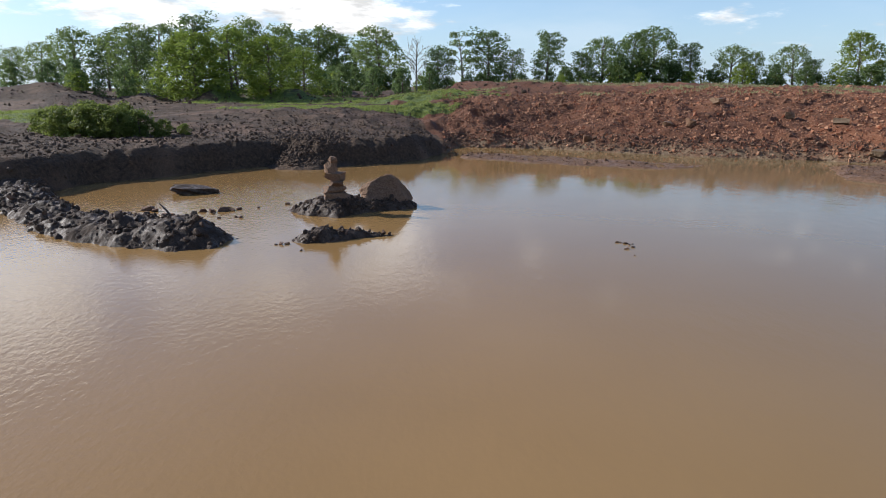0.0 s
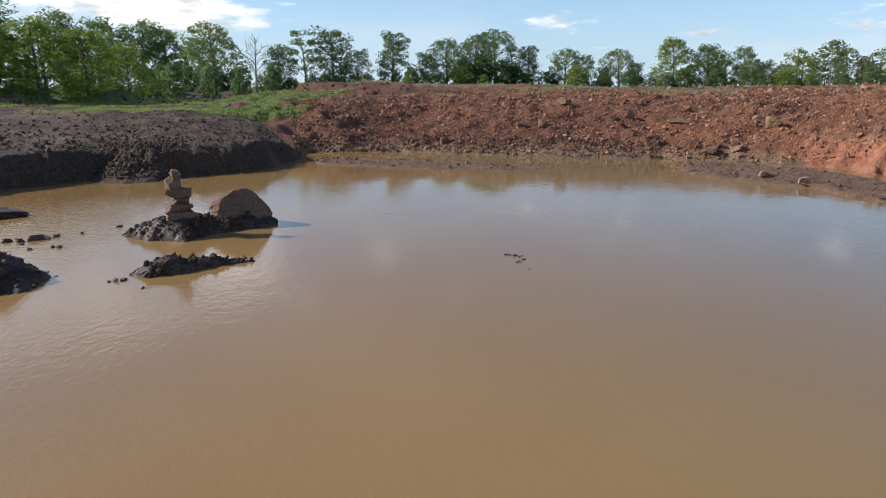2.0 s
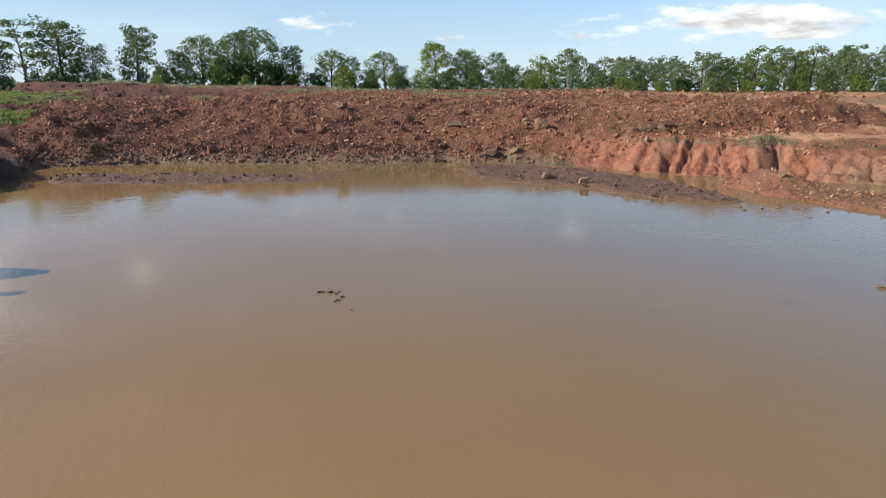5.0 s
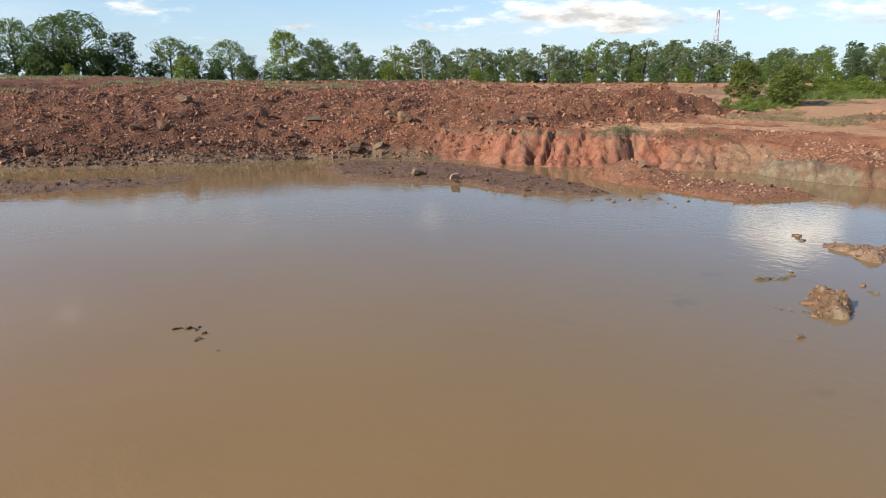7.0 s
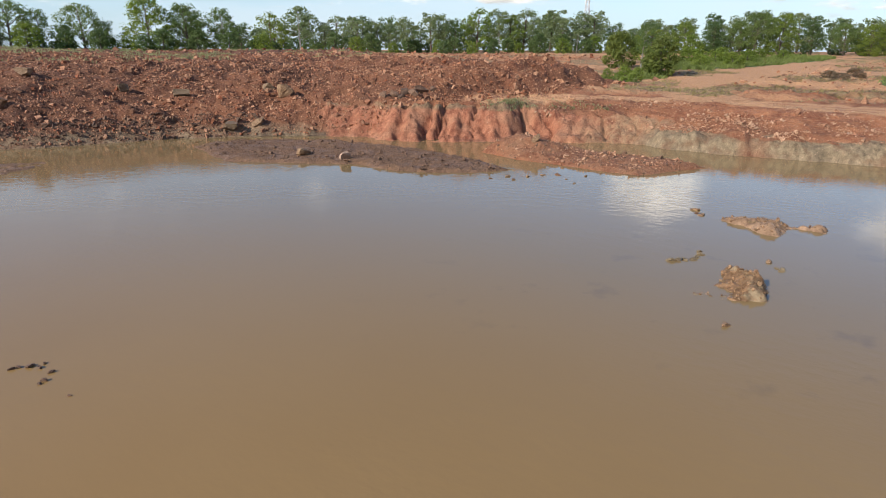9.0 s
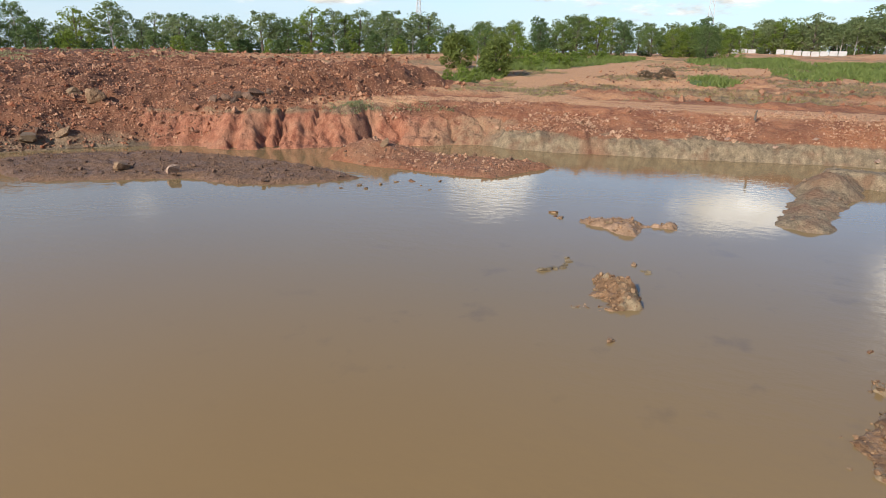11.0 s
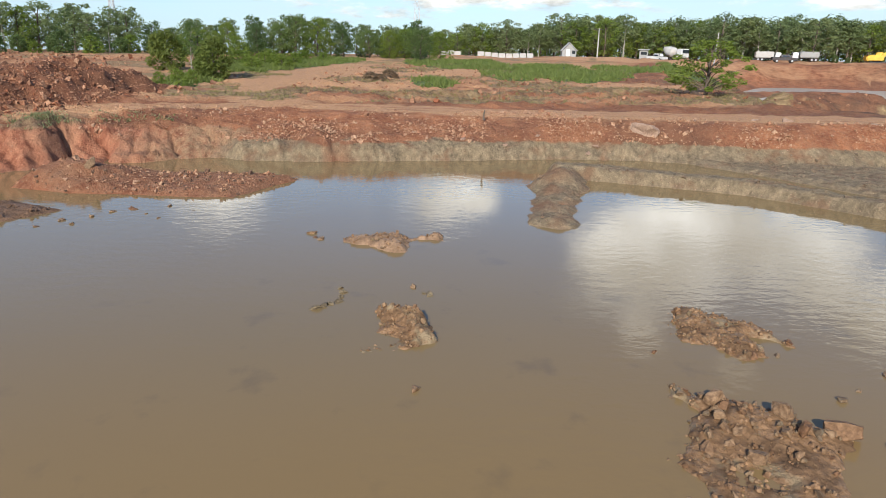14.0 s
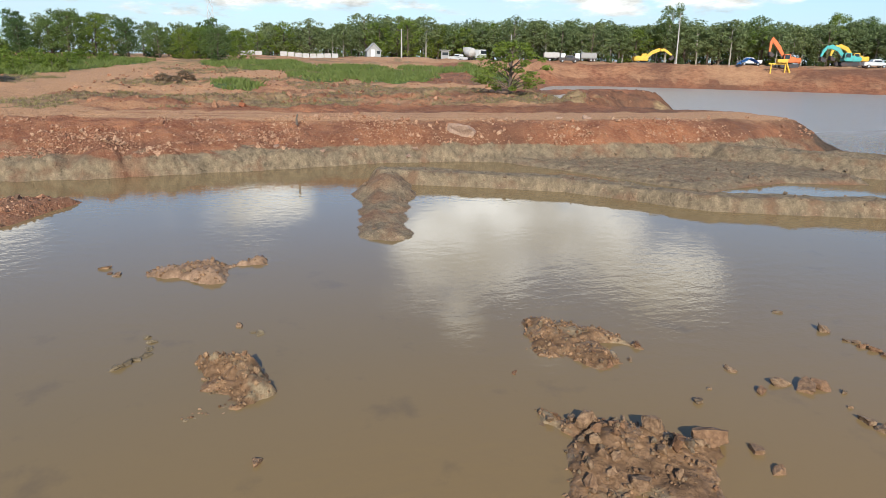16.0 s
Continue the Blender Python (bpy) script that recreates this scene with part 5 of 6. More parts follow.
def build_tree(kind, seed, name="tree"):
    """A 10 m tree at the origin: trunk with limbs, and a crown of leaf clumps at the limbs' ends."""
    k, rng = TREES[kind], np.random.default_rng(seed)
    h, foot = 10.0, TREES[kind]["foot"] * 10.0
    bend = rng.normal(0, 0.35, 2)
    spine = [(bend[0] * (t ** 2), bend[1] * (t ** 2), h * 0.9 * t) for t in np.linspace(0, 1, 7)]
    bm = bmesh.new()
    tube(bm, spine, [k["trunk"] * (1.25 - 0.95 * t) for t in np.linspace(0, 1, 7)], 6)
    ends = []
    for n in range(k["clumps"]):
        u = (n + rng.uniform(0, 1)) / k["clumps"]
        zz = foot + (h * 0.96 - foot) * u
        if k["shape"] == "dome":
            reach = k["spread"] * math.sqrt(max(0.05, 1 - (2 * u - 0.75) ** 2 / 1.6)) * rng.uniform(0.45, 1.05)
        elif k["shape"] == "layers":
            zz = foot + (h * 0.96 - foot) * (round(u * 4) / 4) + rng.normal(0, 0.12)
            reach = k["spread"] * (1.05 - 0.6 * u) * rng.uniform(0.4, 1.1)
        else:
            reach = k["spread"] * (1.0 - 0.35 * abs(2 * u - 0.8)) * rng.uniform(0.3, 1.05)
        a = n * 2.4 + rng.uniform(-0.5, 0.5)
        t = zz / (h * 0.9)
        end = np.array([bend[0] * t * t + reach * math.cos(a), bend[1] * t * t + reach * math.sin(a), zz])
        ends.append(end)
        t0 = max(0.08, min(0.95, t - 0.10 - 0.05 * reach))
        root = np.array([bend[0] * t0 * t0, bend[1] * t0 * t0, h * 0.9 * t0])
        mid = (root * 0.5 + end * 0.5) + (0, 0, 0.25 * reach * 0.4)
        if reach > 0.6 and (n % 2 == 0 or kind in ("bare", "ragged")):
            tube(bm, [root, mid, end], [k["trunk"] * 0.38, k["trunk"] * 0.24, k["trunk"] * 0.08], 4)
            if kind == "bare":
                for _ in range(3):
                    tube(bm, [mid, (mid + end) / 2 + rng.normal(0, 0.3, 3), end + rng.normal(0, 0.55, 3)], [0.035, 0.025, 0.012], 4)
    root_ob = tagged(new(name), "", "tree")
    part("trunk", bm, k["bark"], root_ob)
    ends = np.array(ends)
    v, f = leaf_cards(rng, ends, k["radius"] * rng.uniform(0.55, 1.2, len(ends)), k["per"], k["leaf"], 0.7)
    v[:, 2] = np.maximum(v[:, 2], 0.02)
    crown = sheet("crown", v, f, k["leafmat"], False)
    crown.parent = root_ob
    return root_ob


STOCK = {}


def plant(kind, x, y, tall, label, name="tree", group="", wide=1.0, z=None, category="tree"):
    """A tree or bush of the given height; alike ones share their meshes."""
    variants = STOCK.setdefault((kind, name), [])
    base = height(x, y) if z is None else z
    seed = int(abs(x * 7.3 + y * 3.1) * 10)
    m = Matrix.LocRotScale((x, y, base - 0.05), Euler((0, 0, (seed % 628) / 100)), Vector((wide, wide, 1)) * (tall / 10.3))
    if len(variants) < 3:
        ob = build_tree(kind, 100 + len(variants) * 17 + len(STOCK), name)
        variants.append(ob)
        ob.matrix_world = m
    else:
        src = variants[seed % 3]
        ob = copy_thing(src, Matrix.Identity(4))
        ob.matrix_world = m
    return tagged(ob, label, category, group)


WOOD_LEFT = "trees behind the dark bank"
for n, (x, y, t) in enumerate(((-41, 89, 10.7), (-38, 90, 11), (-34, 92, 12.4), (-29, 94, 10), (-23, 95, 11.3), (-27, 94, 12.2), (-37, 81, 8), (-18, 97, 11), (-15, 97, 10), (-21, 90, 9), (-46, 92, 9.5), (-51, 93, 10.5), (-57, 95, 8.5), (-62, 97, 8), (-68, 100, 8.5), (-11, 100, 9))):
    plant(("broad", "tall", "dark", "broad")[n % 4], x * 1.7, y * 1.7, (t - 2.5) * 1.55 + 2.7, "tall leafy tree in the wood behind the dark bank", group=WOOD_LEFT, wide=1.2)
for x, y, t in ((-30, 80, 8.2), (-26, 81, 8.4), (-33, 82, 7), (-22, 84, 7.6), (-18.5, 88, 6.5)):
    plant("bright", x, y + 1, t + 0.3, "bright green bushy tree at the wood edge", group=WOOD_LEFT, wide=1.45)
for n, (x, y, t) in enumerate(((-14, 93, 4.5), (-10, 95, 4.2), (-6, 100, 4), (-46, 84, 4), (-52, 88, 4), (-58, 90, 4.2), (-40, 84, 4), (-2, 104, 4), (-65, 92, 4.5))):
    plant("bush_dark", x, y, t, "dense dark green undergrowth at the wood edge", "bush", "undergrowth", 0.8, category="bush")
ROW = "trees along the plateau"
KINDS_1 = ("broad", "bare", "dark", "layered", "dark", "tall", "dark", "tall", "broad", "broad", "broad", "dark", "broad", "tall", "broad", "tall", "bright", "broad", "tall")
for (x, y, t), kind in zip(((-12, 129, 10.9), (-5, 129, 9.7), (-1, 129, 7.4), (4, 129, 9.8), (9, 129, 10.6), (13, 128, 7.9), (20, 128, 11), (26, 126, 7.2), (30, 125, 9.2), (35, 124, 8.8), (39, 123, 9.8), (45, 121, 7.4), (51, 118, 7.2), (55, 117, 6.2), (60, 114, 7.4), (63, 113, 5.0), (68, 109, 9.2), (73, 106, 8), (78, 103, 7.4)), KINDS_1):
    label = {"bare": "leafless pale grey tree on the plateau", "bright": "bright green rounded tree on the plateau", "layered": "tree with thin layered foliage on the plateau"}.get(kind, "dark green tree standing alone on the plateau")
    plant(kind, x, y, t * 1.06 + 0.9 * (x < 10) + 0.3, label, group=ROW, wide=1.15 + 0.3 * ((x * 7) % 5) / 5)
for x, y, t in ((15, 124, 4), (23, 123, 4.3), (-8, 125, 4.5), (5, 125, 3.6), (39, 119, 4.6), (56, 112, 4), (-16, 124, 5), (32, 120, 5), (36, 121, 5.5), (42, 120, 4.4), (10, 125, 3.5), (-20, 120, 5)):
    plant("bush_dark", x, y, t, "low dark green thicket between the trees", "bush", "undergrowth", 0.9, category="bush")
for n, (x, y, t) in enumerate(((83, 100, 5), (91, 114, 6), (95, 110, 8), (99, 106, 9.2), (107, 98, 6.6), (110, 95, 6.2), (113, 90, 7.2), (116, 86, 8.2), (119, 82, 6.2), (121, 78, 8.8), (123, 74, 8.6), (126, 70, 8.5), (128, 65, 8.7), (130, 60, 8), (131, 57, 8.4), (132, 53, 6), (124, 72, 7.5), (118, 84, 6), (127, 62, 7), (103, 103, 5.5), (112, 93, 6))):
    plant(("far_tall", "far_dark", "far_bright", "slim", "far_broad", "far_tall", "slim")[n % 7], x, y, t, "tree with a bare lower trunk along the field edge", group=ROW, wide=1.2 + 0.3 * ((x * 7) % 5) / 5)
for n, (x, y, t) in enumerate(((94, 35, 4.8), (134, 40, 6), (135, 35, 6), (136, 28, 8), (137, 24, 7.6), (138, 19, 7), (138, 14, 5.6), (138, 10, 5.6), (118, 5, 5.6), (137, 5, 5.8), (138, 0, 5.6), (133, 46, 6), (139, 31, 6.4), (140, 7, 6))):
    plant("ragged" if n == 0 else ("broad", "bright", "dark")[n % 3], x, y, t, "leafy tree beyond the green field", group="trees beyond the field", wide=1.3)
for x, y, t, kind in ((80, 34.5, 4.2, "shrub"), (81, 32.2, 5.4, "tall"), (73, 27.8, 3.8, "shrub"), (75, 29.0, 2.6, "shrub"), (62, 28.0, 1.6, "bush"), (66, 28.0, 1.3, "bush"), (58.5, 28.4, 1.1, "bush")):
    plant(kind, x, y, t, "leafy green bush at the end of the spoil heap", "bush", "bushes by the track", 0.95, category="bush")
for x, y, t in ((-20.4, 41.2, 1.9), (-21.4, 41.6, 2.2), (-22.6, 41.8, 2.2), (-19.4, 41.9, 1.8), (-23.6, 42.2, 2.1), (-24.6, 42.6, 2.0), (-25.6, 43.4, 1.8), (-26.8, 44.2, 1.7), (-18.2, 42.4, 1.2), (-17.0, 43.0, 0.8), (-21.0, 43.0, 2.2), (-23.2, 43.6, 2.3)):
    plant("shrub", x, y, t, "yellow-green leafy shrub on the dark bank", "bush", "shrubs on the dark bank", 1.15, category="bush")
plant("ragged", 58.5, -16.2, 4.7, "ragged small tree leaning beside the second pond", name="tree", wide=1.55)
for x, y, t, kind in ((74.5, 11.4, 0.9, "bare"), (77, 12.4, 0.8, "bare"), (78.4, 10.2, 1.0, "bare")):
    plant("brush", x, y, t, "heap of dead grey brushwood on waste ground", "brushwood", "brushwood", 2.2, category="brushwood")


_rng = np.random.default_rng(5)
for n in range(95):
    a = radians(-30 + 104 * n / 94.0 + _rng.uniform(-0.7, 0.7))
    dist = (96 if a < radians(-8) else 124) + _rng.uniform(-4, 8) + 12 * (a > radians(45))
    x, y = math.sin(a) * dist, 2 + math.cos(a) * dist
    plant(("bush_dark", "bush", "bush_dark")[n % 3], x, y, _rng.uniform(1.8, 4.0), "low green scrub along the edge of the plateau", "bush", "scrub on the plateau", 1.1, category="bush")

_rng = np.random.default_rng(33)
for n in range(54):
    a = radians(36 + 56 * n / 53.0 + _rng.uniform(-0.5, 0.5))
    dist = 150 + _rng.uniform(-6, 10)
    plant(("far_dark", "far_broad", "far_tall", "far_dark", "slim")[n % 5], 4 + math.sin(a) * dist, 9 + math.cos(a) * dist, _rng.uniform(5.2, 9.0), "dark green tree in the belt behind the fields", group="tree belt behind the fields", wide=1.3)
for n in range(40):
    a = radians(40 + 52 * n / 39.0 + _rng.uniform(-0.6, 0.6))
    dist = 140 + _rng.uniform(-4, 10)
    plant("bush_dark", 4 + math.sin(a) * dist, 9 + math.cos(a) * dist, _rng.uniform(1.6, 3.2), "dark undergrowth below the tree belt", "bush", "undergrowth", 1.2, category="bush")
for x, y, t in ((92, 24, 1.7), (97, 27, 2.0), (103, 24, 1.8), (108, 28, 2.0), (99, 31, 2.2), (88, 27, 1.5), (113, 24, 1.7), (105, 31, 2.0), (117, 21, 1.5)):
    plant("bush", x, y, t, "low leafy scrub on an overgrown mound", "bush", "scrub on the mound", 1.6, category="bush")

# the wood behind the works: rows of slim trunks
_rng = np.random.default_rng(21)
for n in range(216):
    t = (n % 72) / 71.0
    a = radians(90.5 + 57 * t + _rng.uniform(-0.4, 0.4))
    dist = (186, 198, 212)[n // 72] + _rng.uniform(-5, 5) + 8 * t
    plant("slim" if _rng.uniform() < 0.6 else ("far_broad", "far_bright", "far_tall")[n % 3], 6 + math.sin(a) * dist, 10.7 + math.cos(a) * dist, _rng.uniform(7.4, 10.2) + (2.0 if t > 0.25 else 0.0) - 1.5 * (t < 0.1),
          "slim forest tree in the wood behind the works", group="wood behind the works", wide=1.35)
for n in range(44):
    t = n / 43.0
    a = radians(90 + 58 * t + _rng.uniform(-0.6, 0.6))
    dist = 182 + 8 * t + _rng.uniform(-3, 8)
    plant("bush_dark", 6 + math.sin(a) * dist, 10.7 + math.cos(a) * dist, _rng.uniform(1.2, 2.4), "dark undergrowth at the foot of the wood", "bush", "undergrowth", 1.0, category="bush")
for n in range(64):
    a = radians(89 + 60 * n / 63.0 + _rng.uniform(-0.4, 0.4))
    dist = 226 + _rng.uniform(-4, 6)
    plant("bush_dark", 6 + math.sin(a) * dist, 10.7 + math.cos(a) * dist, _rng.uniform(4.2, 6.0), "dense dark thicket deep in the wood", "bush", "undergrowth", 1.0, category="bush")
for x, y, t, kind in ((154, -112, 16, "tall"), (147, -136, 13.5, "broad"), (133, -149, 14, "bright"), (127, -152, 13, "broad"), (149, -134, 12, "bright")):
    plant(kind, x, y, t, "taller tree standing out above the wood", group="wood behind the works")



def grass(name, label, n, box, keep, tall, wide, material, seed, blades=5):
    """Tufts of narrow bent blades as one mesh."""
    rng = np.random.default_rng(seed)
    p = np.repeat(scatter(rng, n, box, keep), blades, 0)
    k = len(p)
    p = p + np.stack([rng.normal(0, wide * 3, k), rng.normal(0, wide * 3, k), np.full(k, -0.03)], -1)
    a, h = rng.uniform(0, 6.28, k), tall * rng.uniform(0.5, 1.25, k)
    side = np.stack([np.cos(a), np.sin(a), 0 * a], -1) * wide
    lean = np.stack([rng.normal(0, 0.55, k), rng.normal(0, 0.55, k), np.ones(k)], -1) * h[:, None]
    v = np.stack([p - side, p + side, p + lean * 0.6 + side * 0.6, p + lean * (1, 1, 0.95) * 1.05], 1).reshape(-1, 3)
    i = np.arange(k)[:, None] * 4
    return tagged(sheet(name, v, np.concatenate([i + (0, 1, 2), i + (0, 2, 3)], 0), material, False), label, "grass", kind="stuff")


def green_at(x, y, z):
    return (field("green", x, y) > 0.5) * np.clip(0.55 + 1.5 * fbm(x, y, 3.5, 3, 92), 0.08, 1)


grass("weeds", "grey-green weeds along the top of the red cliff", 260, (35, 43, 18, 30), lambda x, y, z: (z > 1.6) * np.maximum(np.exp(-(((x - 39.3) / 1.3) ** 2 + ((y - 22.8) / 1.5) ** 2)), 0.6 * np.exp(-(((x - 38.0) / 0.8) ** 2 + ((y - 27.4) / 0.9) ** 2))), 0.15, 0.03, LEAF_WEED, 8)
grass("weeds", "tufts of green and grey weeds on the spoil plateau", 3200, (-5, 78, 58, 116), lambda x, y, z: (z > 4.0) * smooth(0.0, 0.35, fbm(x, y, 7, 4, 91)) * 1.0, 0.30, 0.06, LEAF_WEED, 9)
grass("grass", "bright green grass on the dark flat", 9000, (-58, 14, 52, 98), green_at, 0.20, 0.04, GRASS, 1)
grass("dead_brush", "brown dead weeds on the waste ground behind the road", 3000, (50, 100, -24, 24), lambda x, y, z: (field("straw", x, y) > 0.25) * (line_gap(TRACK, x, y) > 3.0) * (line_gap(ROAD, x, y) > 3.6) * 1.0, 0.20, 0.028, DEAD, 6, 6)
grass("grass", "tall green grass on the waste ground", 7000, (56, 132, -46, 42), green_at, 0.5, 0.08, GRASS, 2)
grass("dry_grass", "dry straw-coloured grass tufts", 2800, (48, 110, -26, 26), lambda x, y, z: (field("straw", x, y) > 0.4) * 0.8, 0.22, 0.03, GRASS_DRY, 4, 6)


# ---------- works on the far side: machines, vehicles, hut, poles ----------
def spot(bearing, dist):
    b = radians(bearing)
    x, y = 6.2 + math.sin(b) * dist, 10.7 + math.cos(b) * dist
    return x, y, height(x, y)


def box(bm, centre, size, bevel=0.0, turn=None, taper=1.0):
    """A box with optional bevel; taper narrows its top."""
    made = bmesh.ops.create_cube(bm, size=1.0)["verts"]
    for v in made:
        k = taper if v.co.z > 0 else 1.0
        v.co = Vector((v.co.x * size[0] * k, v.co.y * size[1] * k, v.co.z * size[2]))
    if bevel:
        edges = list({e for v in made for e in v.link_edges})
        made = list({v for f in bmesh.ops.bevel(bm, geom=edges, offset=bevel, segments=2, affect="EDGES")["faces"] for v in f.verts} | {v for v in made if v.is_valid})
    m = Matrix.Translation(centre) @ (Euler(turn).to_matrix().to_4x4() if turn else Matrix.Identity(4))
    for v in made:
        v.co = m @ v.co
    return bm


def boxes(*rows):
    bm = bmesh.new()
    for row in rows:
        box(bm, *row)
    return bm


def beam(points, wide, deep):
    """A box beam through points in the xz plane; deep: its depth at each point."""
    bm = bmesh.new()
    rings = []
    for k, (x, z) in enumerate(points):
        ax, az = np.subtract(points[min(k + 1, len(points) - 1)], points[max(k - 1, 0)])
        n = math.hypot(ax, az)
        ux, uz = -az / n * deep[k] / 2, ax / n * deep[k] / 2
        rings.append([bm.verts.new((x + s * ux, w * wide / 2, z + s * uz)) for s, w in ((1, -1), (1, 1), (-1, 1), (-1, -1))])
    for a, b in zip(rings, rings[1:]):
        for s in range(4):
            bm.faces.new((a[s], a[(s + 1) % 4], b[(s + 1) % 4], b[s]))
    bm.faces.new(rings[0][::-1])
    bm.faces.new(rings[-1])
    return bm


def disc(r, wide, sides=20, centre=(0, 0, 0), bevel=0.04):
    """A wheel-like cylinder whose axis is y."""
    bm = bmesh.new()
    made = bmesh.ops.create_cone(bm, cap_ends=True, segments=sides, radius1=r, radius2=r, depth=wide)["verts"]
    bmesh.ops.bevel(bm, geom=[e for e in bm.edges if abs(e.verts[0].co.z - e.verts[1].co.z) < 1e-4], offset=bevel, segments=1, affect="EDGES")
    bmesh.ops.rotate(bm, verts=bm.verts, matrix=Euler((radians(90), 0, 0)).to_matrix())
    bmesh.ops.translate(bm, verts=bm.verts, vec=centre)
    return bm


ORANGE = mat_paint("orange_paint", (0.62, 0.14, 0.03), 0.45)
YELLOW = mat_paint("yellow_paint", (0.66, 0.40, 0.04), 0.45)
TEAL = mat_paint("teal_paint", (0.06, 0.36, 0.33), 0.45)
WHITE = mat_paint("white_paint", (0.58, 0.58, 0.56), 0.4, amount=0.35)
BLUE = mat_paint("blue_tarpaulin", (0.06, 0.22, 0.52), 0.5, amount=0.25)
STEEL = mat_paint("dark_steel", (0.05, 0.05, 0.052), 0.5, 0.4)
RUBBER = mat_paint("tyre_rubber", (0.025, 0.025, 0.027), 0.85)
GALV = mat_paint("galvanised_steel", (0.42, 0.43, 0.44), 0.5, 0.6, amount=0.2)
CONCRETE = mat_paint("pale_concrete", (0.42, 0.40, 0.37), 0.85, amount=0.35)
ROOF = mat_paint("pale_sheet_roof", (0.38, 0.38, 0.37), 0.5, amount=0.35)
PANEL = mat_paint("grey_cladding", (0.28, 0.275, 0.26), 0.7, amount=0.3)
_n = Nodes("window_glass")
GLASS = _n.done((0.02, 0.025, 0.03), 0.06, Specular_IOR_Level=0.6)


def excavator(bearing, dist, paint, label, heading, boom, arm, bucket):
    x, y, z = spot(bearing, dist)
    root = tagged(new("excavator"), label, "excavator", "excavators at the works")
    for side in (-1, 1):
        bm = bmesh.new()
        outline = [(-2.05, 0.35), (-1.75, 0.05), (1.75, 0.05), (2.05, 0.35), (2.0, 0.62), (1.7, 0.88), (-1.7, 0.88), (-2.0, 0.62)]
        a = [bm.verts.new((px, side * 1.1 - 0.3, pz)) for px, pz in outline]
        b = [bm.verts.new((px, side * 1.1 + 0.3, pz)) for px, pz in outline]
        bm.faces.new(a)
        bm.faces.new(b[::-1])
        for k in range(8):
            bm.faces.new((a[k], b[k], b[(k + 1) % 8], a[(k + 1) % 8]))
        track = part("track", bm, STEEL, root)
        for wx in (-1.6, -0.8, 0, 0.8, 1.6):
            part("roller", disc(0.26, 0.66, 12, (wx, side * 1.1, 0.42)), STEEL, track)
    part("house", boxes(((-0.7, 0, 1.62), (3.4, 2.5, 1.0), 0.12), ((-2.1, 0, 1.6), (0.8, 2.6, 1.2), 0.25), ((-0.9, -0.6, 2.2), (1.9, 1.0, 0.3), 0.08)), paint, root)
    part("turntable", boxes(((0, 0, 1.0), (1.5, 1.5, 0.28), 0.1)), STEEL, root)
    cab = part("cab", boxes(((0.55, 0.75, 2.05), (1.6, 0.95, 1.75), 0.12, None, 0.9)), paint, root)
    part("window", boxes(((0.62, 1.215, 2.35), (1.05, 0.05, 0.85), 0.0, (radians(3), 0, 0)), ((1.33, 0.75, 2.35), (0.05, 0.7, 0.95), 0.0, (0, radians(-5), 0))), GLASS, cab, "dark cab window")
    part("boom", beam(boom, 0.42, [0.55] + [0.85] * (len(boom) - 2) + [0.45]), paint, root)
    part("arm", beam(arm, 0.34, [0.5, 0.6, 0.35]), paint, root)
    part("bucket", beam(bucket, 1.0, [0.35, 0.85, 0.7, 0.2]), STEEL, root, "dark steel bucket")
    part("ram", beam([(0.9, 1.5), tuple(np.add(boom[1], (0.1, -0.45)))], 0.16, [0.16, 0.12]), GALV, root)
    root.matrix_world = Matrix.LocRotScale((x, y, z - 0.05), Euler((0, 0, radians(heading))), (0.98, 0.98, 0.98))


UP = ((0.7, 1.9), (2.2, 4.2), (3.4, 5.6), (4.0, 6.1))
excavator(138.6, 164, ORANGE, "orange tracked excavator with its boom raised on the red slope", 66, UP, ((3.7, 6.4), (4.1, 5.4), (4.2, 3.4)), ((4.2, 3.4), (4.0, 2.9), (3.5, 2.6), (3.2, 2.9)))
excavator(128.0, 176, YELLOW, "yellow tracked excavator resting with its boom stretched out", 250, ((0.7, 1.8), (2.2, 3.2), (4.0, 3.9), (5.2, 3.8)), ((4.9, 4.1), (6.2, 3.4), (7.4, 2.6)), ((7.4, 2.6), (7.5, 2.0), (7.0, 1.6), (6.6, 1.8)))
excavator(142.5, 170, TEAL, "teal tracked excavator with bent boom", 68, ((0.7, 1.8), (2.4, 3.6), (4.0, 4.2), (5.0, 3.9)), ((4.7, 4.3), (5.6, 3.2), (6.0, 2.0)), ((6.0, 2.0), (5.8, 1.4), (5.2, 1.2), (4.9, 1.5)))
excavator(143.0, 178, YELLOW, "yellow tracked excavator behind the teal one", 72, ((0.7, 1.8), (2.6, 3.8), (4.2, 4.4), (5.2, 4.2)), ((5.0, 4.5), (5.9, 3.4), (6.2, 2.2)), ((6.2, 2.2), (6.0, 1.6), (5.4, 1.4), (5.1, 1.7)))


def wheels(root, places, r=0.37, wide=0.26):
    for wx, wy in places:
        tyre = part("wheel", disc(r, wide, 20, (wx, wy, r)), RUBBER, root)
        part("rim", disc(r * 0.58, wide + 0.03, 14, (wx, wy, r), 0.02), GALV, tyre, "grey steel rim")


